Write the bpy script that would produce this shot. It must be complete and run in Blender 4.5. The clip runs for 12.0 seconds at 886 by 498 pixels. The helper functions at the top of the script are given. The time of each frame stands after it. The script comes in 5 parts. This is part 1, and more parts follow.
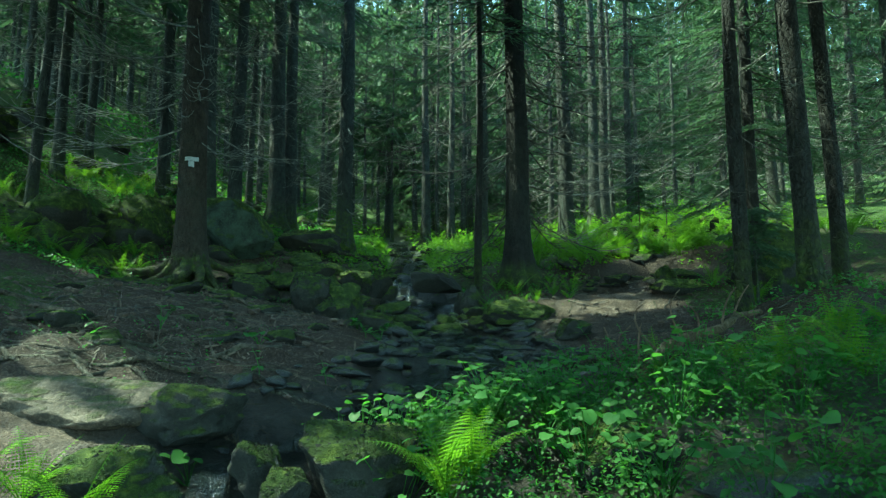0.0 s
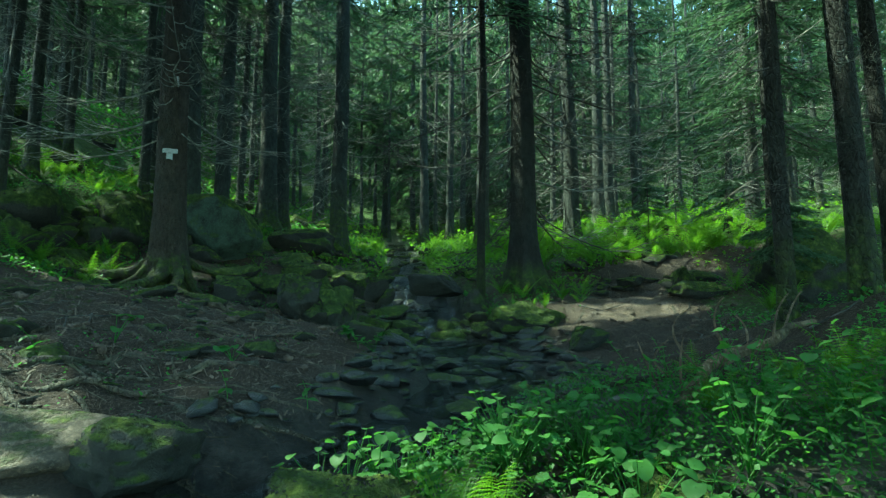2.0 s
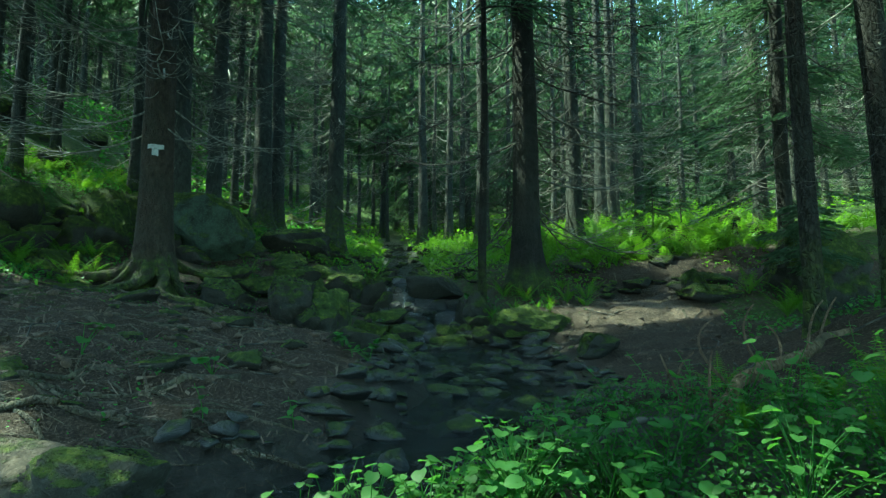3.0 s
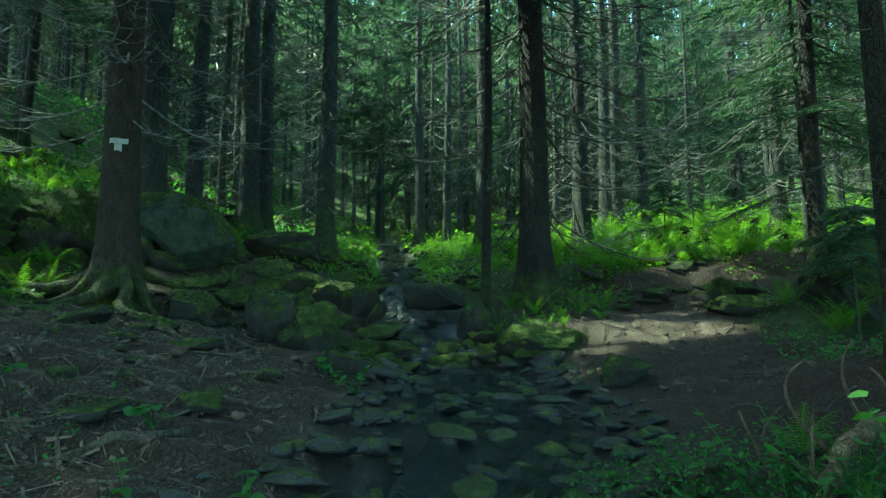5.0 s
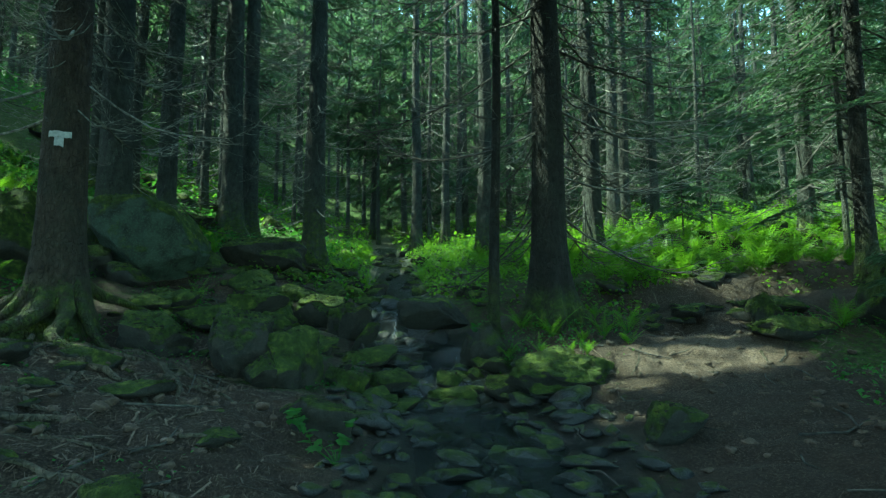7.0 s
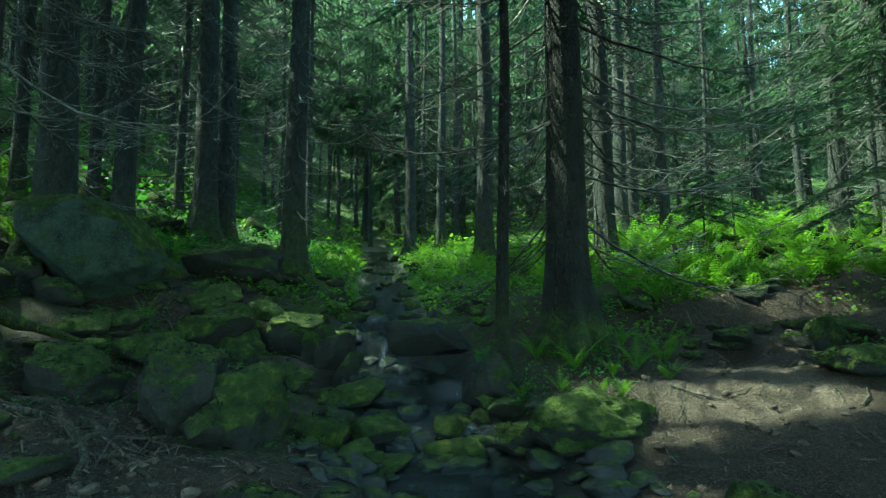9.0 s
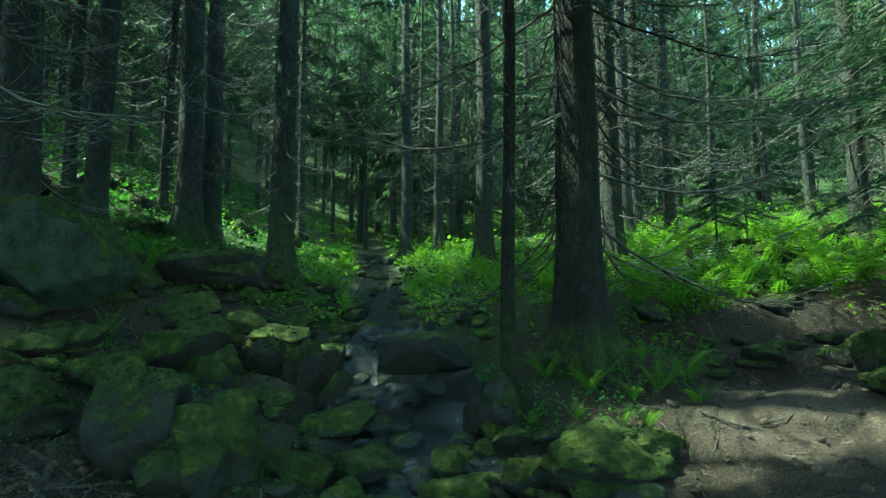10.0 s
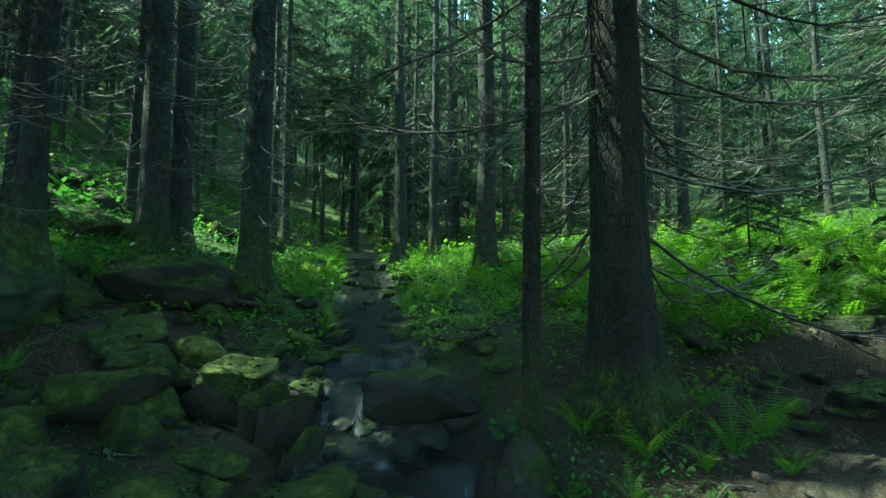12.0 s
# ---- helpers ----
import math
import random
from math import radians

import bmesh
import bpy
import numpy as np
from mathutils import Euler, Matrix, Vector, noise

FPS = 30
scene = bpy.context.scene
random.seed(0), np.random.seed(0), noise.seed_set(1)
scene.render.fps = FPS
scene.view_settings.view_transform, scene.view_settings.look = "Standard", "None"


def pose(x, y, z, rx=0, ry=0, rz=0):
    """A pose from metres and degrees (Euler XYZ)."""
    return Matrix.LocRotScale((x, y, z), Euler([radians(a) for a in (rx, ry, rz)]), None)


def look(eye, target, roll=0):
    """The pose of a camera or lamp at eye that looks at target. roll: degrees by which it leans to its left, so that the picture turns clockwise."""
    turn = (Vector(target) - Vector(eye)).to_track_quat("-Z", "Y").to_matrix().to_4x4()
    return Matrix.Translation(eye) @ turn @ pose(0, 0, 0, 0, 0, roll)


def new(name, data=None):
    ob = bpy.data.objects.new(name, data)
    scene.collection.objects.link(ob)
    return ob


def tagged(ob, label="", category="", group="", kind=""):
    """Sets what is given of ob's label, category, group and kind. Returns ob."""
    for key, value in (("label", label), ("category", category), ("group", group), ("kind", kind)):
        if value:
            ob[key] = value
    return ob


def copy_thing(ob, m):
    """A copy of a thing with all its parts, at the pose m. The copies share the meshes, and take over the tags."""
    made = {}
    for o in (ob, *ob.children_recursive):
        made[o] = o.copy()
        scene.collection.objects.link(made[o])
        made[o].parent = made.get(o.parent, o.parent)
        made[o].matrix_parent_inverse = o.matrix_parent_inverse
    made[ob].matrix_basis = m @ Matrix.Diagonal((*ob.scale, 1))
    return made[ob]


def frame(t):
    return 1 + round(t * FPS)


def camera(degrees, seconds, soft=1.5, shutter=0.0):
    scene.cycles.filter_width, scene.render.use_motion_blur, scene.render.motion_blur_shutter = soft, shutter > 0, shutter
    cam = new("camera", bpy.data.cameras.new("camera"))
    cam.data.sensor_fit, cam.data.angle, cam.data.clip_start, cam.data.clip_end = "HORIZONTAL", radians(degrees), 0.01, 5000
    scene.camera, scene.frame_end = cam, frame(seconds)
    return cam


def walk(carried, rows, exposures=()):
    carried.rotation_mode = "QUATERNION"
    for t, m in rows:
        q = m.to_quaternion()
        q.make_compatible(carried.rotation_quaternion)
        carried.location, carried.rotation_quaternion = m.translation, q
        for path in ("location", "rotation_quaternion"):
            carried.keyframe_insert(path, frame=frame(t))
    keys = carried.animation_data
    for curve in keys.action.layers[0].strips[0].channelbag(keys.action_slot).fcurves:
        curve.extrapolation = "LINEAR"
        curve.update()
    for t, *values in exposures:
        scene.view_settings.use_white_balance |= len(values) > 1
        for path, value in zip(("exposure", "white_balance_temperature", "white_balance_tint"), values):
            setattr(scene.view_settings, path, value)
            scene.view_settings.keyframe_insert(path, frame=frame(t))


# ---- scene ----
cam = camera(80.0, 12.0, soft=1.3)
EXPO, KELVIN, TINT, SKY, SUN_POWER = 2.18, 6170, -34, 0.235, 4.8
METRES, EYE, TILT, LEAN, TURN = 6.0, 1.1, 6.0, 0.0, 0.0
ROWS = [
    (0.0, 0.0, 0.0, 0.0, -0.0, 0.0, 0.0),
    (0.5, -0.0023, 0.028, 0.0006, -0.07, 0.01, -0.0),
    (1.0, -0.0026, 0.0574, -0.0001, -0.12, 0.04, -0.02),
    (1.5, -0.005, 0.0856, -0.0018, -0.18, 0.04, -0.03),
    (2.0, -0.0073, 0.1165, -0.0005, -0.25, 0.03, -0.04),
    (2.5, -0.0093, 0.1485, 0.0024, -0.32, 0.02, -0.03),
    (3.0, -0.0095, 0.18, 0.0023, -0.4, 0.01, -0.06),
    (5.0, -0.0171, 0.3215, 0.0211, -0.79, -0.14, -0.04),
    (5.5, -0.0182, 0.3617, 0.0286, -0.87, -0.18, -0.03),
    (6.0, -0.0202, 0.4048, 0.0347, -0.97, -0.19, -0.03),
    (6.5, -0.0228, 0.4497, 0.0419, -1.05, -0.25, -0.04),
    (7.0, -0.0246, 0.4959, 0.0478, -1.15, -0.27, -0.06),
    (9.0, -0.0263, 0.6916, 0.0695, -1.74, -0.33, -0.05),
    (9.5, -0.0257, 0.7425, 0.0742, -1.9, -0.32, -0.06),
    (10.0, -0.0254, 0.793, 0.079, -2.07, -0.27, -0.07),
    (10.5, -0.027, 0.8429, 0.0834, -2.25, -0.24, -0.1),
    (11.0, -0.0295, 0.8924, 0.0879, -2.42, -0.21, -0.13),
    (11.5, -0.0304, 0.9425, 0.0913, -2.57, -0.18, -0.18),
    (12.0, -0.031, 0.9933, 0.0951, -2.75, -0.13, -0.21),
]
walk(cam, [(t, pose(0, 0, EYE, TILT, LEAN, TURN) @ pose(METRES * x, METRES * y, METRES * z, 90 + pitch, roll, yaw)) for t, x, y, z, yaw, pitch, roll in ROWS],
     exposures=[(0.0, EXPO, KELVIN, TINT), (12.0, EXPO, KELVIN, TINT)])

# ---- light: a high sun from the left, broken by the canopy, and a clear sky ----
SUN_EL, SUN_AZ = 54.0, -75.0          # degrees; azimuth from straight ahead, minus is to the left
SUN = Vector((math.sin(radians(SUN_AZ)) * math.cos(radians(SUN_EL)), math.cos(radians(SUN_AZ)) * math.cos(radians(SUN_EL)), math.sin(radians(SUN_EL))))
world = bpy.data.worlds.new("sky")
scene.world = world
world.use_nodes = True
wn = world.node_tree.nodes
sky = wn.new("ShaderNodeTexSky")
sky.sky_type, sky.sun_disc, sky.sun_elevation, sky.sun_rotation = "NISHITA", False, radians(SUN_EL), radians(SUN_AZ)
world.node_tree.links.new(sky.outputs[0], wn["Background"].inputs[0])
wn["Background"].inputs[1].default_value = SKY
sun = new("sun", bpy.data.lights.new("sun", "SUN"))
sun.data.energy, sun.data.angle, sun.data.color = SUN_POWER, radians(0.5), (1.0, 0.95, 0.85)
sun.matrix_world = look(SUN * 60, (0, 0, 0))

# ---- materials ----
def material(name):
    m = bpy.data.materials.new(name)
    m.use_nodes = True
    nt = m.node_tree
    return m, nt, nt.nodes["Principled BSDF"]


def node(nt, kind, **kw):
    n = nt.nodes.new("ShaderNode" + kind)
    for k, v in kw.items():
        if k in n.inputs:
            n.inputs[k].default_value = v
    return n


def coords(nt, scale=(1, 1, 1), world_space=False):
    m = node(nt, "Mapping")
    if world_space:
        nt.links.new(node(nt, "NewGeometry").outputs["Position"], m.inputs[0])
    else:
        nt.links.new(node(nt, "TexCoord").outputs["Object"], m.inputs[0])
    m.inputs["Scale"].default_value = scale
    return m.outputs[0]


def noise_tex(nt, vec, scale, detail=4.0, rough=0.6):
    n = node(nt, "TexNoise", Scale=scale, Detail=detail, Roughness=rough)
    nt.links.new(vec, n.inputs["Vector"])
    return n.outputs["Fac"]


def ramp(nt, fac, stops):
    r = node(nt, "ValToRGB")
    while len(r.color_ramp.elements) < len(stops):
        r.color_ramp.elements.new(0.5)
    for e, (p, c) in zip(r.color_ramp.elements, stops):
        e.position, e.color = p, ((c, c, c, 1) if isinstance(c, (int, float)) else (*c, 1))
    nt.links.new(fac, r.inputs[0])
    return r.outputs[0]


def mix(nt, fac, a, b, kind="MIX"):
    m = nt.nodes.new("ShaderNodeMix")
    m.data_type, m.blend_type = "RGBA", kind
    for sock, v in ((m.inputs[0], fac), (m.inputs[6], a), (m.inputs[7], b)):
        if isinstance(v, bpy.types.NodeSocket):
            nt.links.new(v, sock)
        elif isinstance(v, (int, float)):
            sock.default_value = v
        else:
            sock.default_value = (*v, 1)
    return m.outputs[2]


def maths(nt, op, a, b=0.0, c=0.0):
    m = nt.nodes.new("ShaderNodeMath")
    m.operation, m.use_clamp = op, False
    for sock, v in zip(m.inputs, (a, b, c)):
        if isinstance(v, bpy.types.NodeSocket):
            nt.links.new(v, sock)
        else:
            sock.default_value = v
    return m.outputs[0]


def bump(nt, bsdf, height, strength=0.5, distance=0.02):
    b = node(nt, "Bump", Strength=strength, Distance=distance)
    nt.links.new(height, b.inputs["Height"])
    nt.links.new(b.outputs[0], bsdf.inputs["Normal"])


def attr(nt, name):
    a = node(nt, "Attribute")
    a.attribute_name = name
    return a.outputs["Fac"]


def leaf_material(name, dark, light, through_col, rough=0.45, share=0.45):
    """A leaf: gloss and colour on its face, and light that shines through it."""
    m, nt, b = material(name)
    info = node(nt, "ObjectInfo").outputs["Random"]
    isl = node(nt, "NewGeometry").outputs["Random Per Island"]
    n = noise_tex(nt, coords(nt, world_space=True), 1.7, 3)
    f = maths(nt, "ADD", maths(nt, "MULTIPLY", isl, 0.45), maths(nt, "ADD", maths(nt, "MULTIPLY", info, 0.25), maths(nt, "MULTIPLY", n, 0.4)))
    nt.links.new(ramp(nt, f, [(0.2, dark), (0.85, light)]), b.inputs["Base Color"])
    b.inputs["Roughness"].default_value = rough
    b.inputs["Specular IOR Level"].default_value = 0.25
    tr = node(nt, "BsdfTranslucent")
    nt.links.new(mix(nt, f, [c * 0.7 for c in through_col], through_col), tr.inputs[0])
    ms = node(nt, "MixShader", Fac=share)
    nt.links.new(b.outputs[0], ms.inputs[1])
    nt.links.new(tr.outputs[0], ms.inputs[2])
    nt.links.new(ms.outputs[0], nt.nodes["Material Output"].inputs[0])
    return m


def moss_colour(nt, vec):
    return ramp(nt, noise_tex(nt, vec, 9, 5, 0.7), [(0.3, (0.014, 0.026, 0.006)), (0.52, (0.05, 0.078, 0.012)), (0.72, (0.15, 0.19, 0.028))])


def bark_material(name, dark, light, lichen=0.4):
    m, nt, b = material(name)
    v = coords(nt, (1, 1, 0.45))
    vo = node(nt, "TexVoronoi", Scale=26.0)
    vo.feature = "DISTANCE_TO_EDGE"
    nt.links.new(v, vo.inputs["Vector"])
    n1, n2 = noise_tex(nt, v, 14, 6, 0.7), noise_tex(nt, coords(nt), 2.2, 4)
    col = ramp(nt, n1, [(0.3, dark), (0.7, light)])
    col = mix(nt, ramp(nt, n2, [(0.45, 0.0), (0.7, 0.7)]), col, (0.028, 0.034, 0.026), "MIX")
    grain = noise_tex(nt, coords(nt), 60, 3)
    lich = maths(nt, "MULTIPLY", ramp(nt, grain, [(0.55, 0.0), (0.68, lichen)]), ramp(nt, noise_tex(nt, coords(nt), 3.5, 4), [(0.42, 0.0), (0.62, 1.0)]))
    col = mix(nt, lich, col, (0.17, 0.2, 0.165))
    mo = maths(nt, "MULTIPLY", attr(nt, "moss"), ramp(nt, noise_tex(nt, coords(nt), 7, 5, 0.7), [(0.35, 0.0), (0.6, 1.0)]))
    col = mix(nt, mo, col, moss_colour(nt, coords(nt)))
    nt.links.new(col, b.inputs["Base Color"])
    b.inputs["Roughness"].default_value = 0.85
    b.inputs["Specular IOR Level"].default_value = 0.25
    h = maths(nt, "ADD", maths(nt, "MULTIPLY", ramp(nt, vo.outputs[0], [(0.0, 0.0), (0.12, 1.0)]), 0.5), n1)
    bump(nt, b, h, 1.0, 0.05)
    return m


def stone_material(name, dark, light, moss_level, wet=0.0):
    m, nt, b = material(name)
    v = coords(nt, world_space=True)
    n1, n2 = noise_tex(nt, v, 5, 8, 0.65), noise_tex(nt, v, 40, 4, 0.7)
    col = ramp(nt, n1, [(0.3, dark), (0.7, light)])
    col = mix(nt, ramp(nt, n2, [(0.5, 0.0), (0.75, 0.45)]), col, [c * 1.7 for c in light])
    z = node(nt, "SeparateXYZ")
    nt.links.new(node(nt, "NewGeometry").outputs["Normal"], z.inputs[0])
    up = maths(nt, "ADD", maths(nt, "MULTIPLY", z.outputs[2], 0.55), maths(nt, "MULTIPLY", noise_tex(nt, v, 3.2, 6, 0.7), 0.9))
    mo = ramp(nt, maths(nt, "ADD", up, moss_level), [(0.78, 0.0), (0.95, 1.0)])
    nt.links.new(mix(nt, mo, col, moss_colour(nt, v)), b.inputs["Base Color"])
    rgh = mix(nt, mo, (0.78 - 0.55 * wet,) * 3, (0.95,) * 3)
    nt.links.new(rgh, b.inputs["Roughness"])
    b.inputs["Specular IOR Level"].default_value = 0.3 + 0.15 * wet
    h = maths(nt, "ADD", n1, maths(nt, "MULTIPLY", noise_tex(nt, v, 90, 3), maths(nt, "ADD", maths(nt, "MULTIPLY", mo, 0.5), 0.25)))
    tuft = maths(nt, "MULTIPLY", maths(nt, "MULTIPLY", noise_tex(nt, v, 28, 5, 0.75), mo), 1.6)
    bump(nt, b, maths(nt, "ADD", h, tuft), 1.0, 0.045)
    return m


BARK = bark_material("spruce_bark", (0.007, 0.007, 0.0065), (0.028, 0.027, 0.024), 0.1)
# grey lichened bark for farther trunks, with distance haze lightening its colour
BARK_HAZE_GREY = bark_material("spruce_bark_haze_grey", (0.017, 0.02, 0.018), (0.074, 0.083, 0.072), 0.5)
ROOT = bark_material("worn_root", (0.03, 0.025, 0.02), (0.16, 0.135, 0.105))
FALLEN = bark_material("weathered_branch", (0.06, 0.042, 0.028), (0.26, 0.19, 0.125), 0.2)
BARK_BROWN = bark_material("spruce_bark_brown", (0.015, 0.012, 0.0095), (0.065, 0.053, 0.04), 0.2)
STONE = stone_material("mossy_stone", (0.008, 0.009, 0.008), (0.036, 0.037, 0.031), 0.17)
STONE_BARE = stone_material("bare_stone", (0.026, 0.021, 0.015), (0.15, 0.12, 0.085), -0.12)
CLOD = stone_material("clod_of_soil", (0.022, 0.017, 0.012), (0.13, 0.1, 0.076), -0.2)
STONE_MOSS = stone_material("deep_moss_stone", (0.009, 0.01, 0.009), (0.036, 0.038, 0.032), 0.42)
STONE_LICHEN = stone_material("lichen_stone", (0.009, 0.013, 0.01), (0.06, 0.09, 0.068), 0.3)
STONE_DARK = stone_material("dark_wet_block", (0.006, 0.007, 0.006), (0.02, 0.022, 0.018), 0.0, 0.3)
STONE_WET = stone_material("wet_slate", (0.009, 0.01, 0.0115), (0.032, 0.036, 0.038), -0.05, 0.7)
NEEDLES = leaf_material("spruce_needles", (0.026, 0.047, 0.029), (0.055, 0.088, 0.048), (0.09, 0.16, 0.068), 0.5, 0.5)
FERN = leaf_material("fern_green", (0.03, 0.075, 0.008), (0.09, 0.17, 0.02), (0.2, 0.4, 0.025), 0.5, 0.5)
HERB = leaf_material("herb_green", (0.016, 0.058, 0.014), (0.07, 0.165, 0.034), (0.12, 0.31, 0.04), 0.55, 0.45)


def twig_material(name, dark, light):
    m, nt, b = material(name)
    n = noise_tex(nt, coords(nt, world_space=True), 12, 4)
    nt.links.new(ramp(nt, n, [(0.4, dark), (0.72, light)]), b.inputs["Base Color"])
    b.inputs["Roughness"].default_value = 0.8
    return m


TWIG = twig_material("dead_twig", (0.014, 0.014, 0.012), (0.095, 0.09, 0.075))
TWIG_PALE = twig_material("lichen_grown_twig", (0.05, 0.053, 0.045), (0.3, 0.31, 0.25))


def ground_material():
    m, nt, b = material("forest_floor")
    v = coords(nt, world_space=True)
    fine, mid, big = noise_tex(nt, v, 55, 6, 0.75), noise_tex(nt, v, 9, 6, 0.7), noise_tex(nt, v, 1.1, 4)
    soil = ramp(nt, fine, [(0.3, (0.012, 0.009, 0.0065)), (0.5, (0.038, 0.029, 0.021)), (0.74, (0.16, 0.122, 0.09))])
    soil = mix(nt, ramp(nt, big, [(0.4, 0.0), (0.7, 0.6)]), soil, ramp(nt, mid, [(0.3, (0.02, 0.014, 0.01)), (0.7, (0.08, 0.058, 0.042))]))
    green = ramp(nt, noise_tex(nt, v, 16, 6, 0.75), [(0.32, (0.012, 0.025, 0.006)), (0.52, (0.04, 0.075, 0.012)), (0.72, (0.09, 0.14, 0.025))])
    g = ramp(nt, maths(nt, "ADD", attr(nt, "green"), maths(nt, "SUBTRACT", mid, 0.5)), [(0.4, 0.0), (0.6, 1.0)])
    # dry soil; its pale colour also stands in for sun on the ground
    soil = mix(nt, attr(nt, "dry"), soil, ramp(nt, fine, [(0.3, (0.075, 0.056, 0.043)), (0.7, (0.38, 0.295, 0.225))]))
    col = mix(nt, g, soil, green)
    wet = attr(nt, "wet")
    col = mix(nt, wet, col, ramp(nt, mid, [(0.3, (0.008, 0.009, 0.009)), (0.7, (0.055, 0.054, 0.048))]))
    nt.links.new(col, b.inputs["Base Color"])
    nt.links.new(mix(nt, wet, (0.92,) * 3, (0.3,) * 3), b.inputs["Roughness"])
    b.inputs["Specular IOR Level"].default_value = 0.25
    bump(nt, b, maths(nt, "ADD", mid, maths(nt, "MULTIPLY", fine, 0.6)), 1.0, 0.08)
    return m


GROUND = ground_material()


def water_material():
    m, nt, b = material("stream_water")
    v = coords(nt, (1, 0.6, 1), world_space=True)
    streak = noise_tex(nt, coords(nt, (1, 0.12, 0.2), world_space=True), 60, 6, 0.8)
    foam = ramp(nt, maths(nt, "MULTIPLY", streak, maths(nt, "ADD", attr(nt, "foam"), 0.12)), [(0.36, 0.0), (0.62, 0.7)])
    nt.links.new(mix(nt, foam, (0.012, 0.016, 0.016), (0.3, 0.34, 0.36)), b.inputs["Base Color"])
    nt.links.new(mix(nt, foam, (0.07,) * 3, (0.5,) * 3), b.inputs["Roughness"])
    b.inputs["IOR"].default_value = 1.33
    b.inputs["Specular IOR Level"].default_value = 0.6
    bump(nt, b, maths(nt, "ADD", noise_tex(nt, v, 11, 3), maths(nt, "MULTIPLY", noise_tex(nt, v, 45, 2), 0.4)), 0.8, 0.04)
    tr = node(nt, "BsdfTransparent")
    tr.inputs[0].default_value = (0.75, 0.8, 0.78, 1)
    ms = node(nt, "MixShader")
    nt.links.new(maths(nt, "MULTIPLY", maths(nt, "SUBTRACT", 1.0, foam), 0.45), ms.inputs[0])
    nt.links.new(b.outputs[0], ms.inputs[1])
    nt.links.new(tr.outputs[0], ms.inputs[2])
    nt.links.new(ms.outputs[0], nt.nodes["Material Output"].inputs[0])
    return m


WATER = water_material()


def plain_material(name, col, rough):
    m, nt, b = material(name)
    n = noise_tex(nt, coords(nt, world_space=True), 30, 4)
    nt.links.new(ramp(nt, n, [(0.3, [c * 0.6 for c in col]), (0.7, col)]), b.inputs["Base Color"])
    b.inputs["Roughness"].default_value = rough
    return m


PAINT = plain_material("worn_white_paint", (0.4, 0.44, 0.45), 0.6)

# ---- arithmetic: smooth noise, tubes and meshes ----
rng = np.random.default_rng(7)


def lattice(i, j, k, seed):
    h = (i * 374761393 + j * 668265263 + k * 2147483647 + seed * 1274126177) & 0xFFFFFFFF
    h = ((h ^ (h >> 13)) * 1274126177) & 0xFFFFFFFF
    return ((h ^ (h >> 16)) & 0xFFFF) / 65535.0


def smooth_noise(x, y, z=0.0, seed=0):
    """Value noise in -1..1 over arrays."""
    x, y, z = np.broadcast_arrays(np.asarray(x, float), np.asarray(y, float), np.asarray(z, float))
    i, j, k = (np.floor(a).astype(np.int64) for a in (x, y, z))
    u, v, w = x - i, y - j, z - k
    u, v, w = (a * a * (3 - 2 * a) for a in (u, v, w))
    out = 0
    for a in (0, 1):
        for b in (0, 1):
            for c in (0, 1):
                out = out + lattice(i + a, j + b, k + c, seed) * (u if a else 1 - u) * (v if b else 1 - v) * (w if c else 1 - w)
    return out * 2 - 1


def fbm(x, y, z=0.0, octaves=4, seed=0, gain=0.5):
    s, a = 0, 1.0
    for o in range(octaves):
        s, a = s + a * smooth_noise(x * 2 ** o, y * 2 ** o, np.asarray(z) * 2 ** o, seed + o), a * gain
    return s


def step(a, b, x):
    t = np.clip((x - a) / (b - a), 0, 1)
    return t * t * (3 - 2 * t)


def mesh_of(name, verts, faces, smooth=True, mat=None):
    """A mesh from arrays; faces is one array, or a list of arrays with 3 or 4 columns."""
    faces = [f for f in (faces if isinstance(faces, list) else [faces]) if len(f)]
    me = bpy.data.meshes.new(name)
    me.vertices.add(len(verts))
    me.vertices.foreach_set("co", np.ascontiguousarray(verts, dtype=np.float32).ravel())
    loops = np.concatenate([np.asarray(f).ravel() for f in faces]).astype(np.int32)
    sizes = np.concatenate([np.full(len(f), f.shape[1]) for f in faces])
    me.loops.add(len(loops))
    me.loops.foreach_set("vertex_index", loops)
    me.polygons.add(len(sizes))
    me.polygons.foreach_set("loop_start", np.concatenate([[0], np.cumsum(sizes)[:-1]]).astype(np.int32))
    me.polygons.foreach_set("use_smooth", np.full(len(sizes), smooth))
    me.update(calc_edges=True)
    if mat:
        me.materials.append(mat)
    return me


def add_attr(me, name, values):
    me.attributes.new(name, "FLOAT", "POINT").data.foreach_set("value", np.asarray(values, dtype=np.float32))


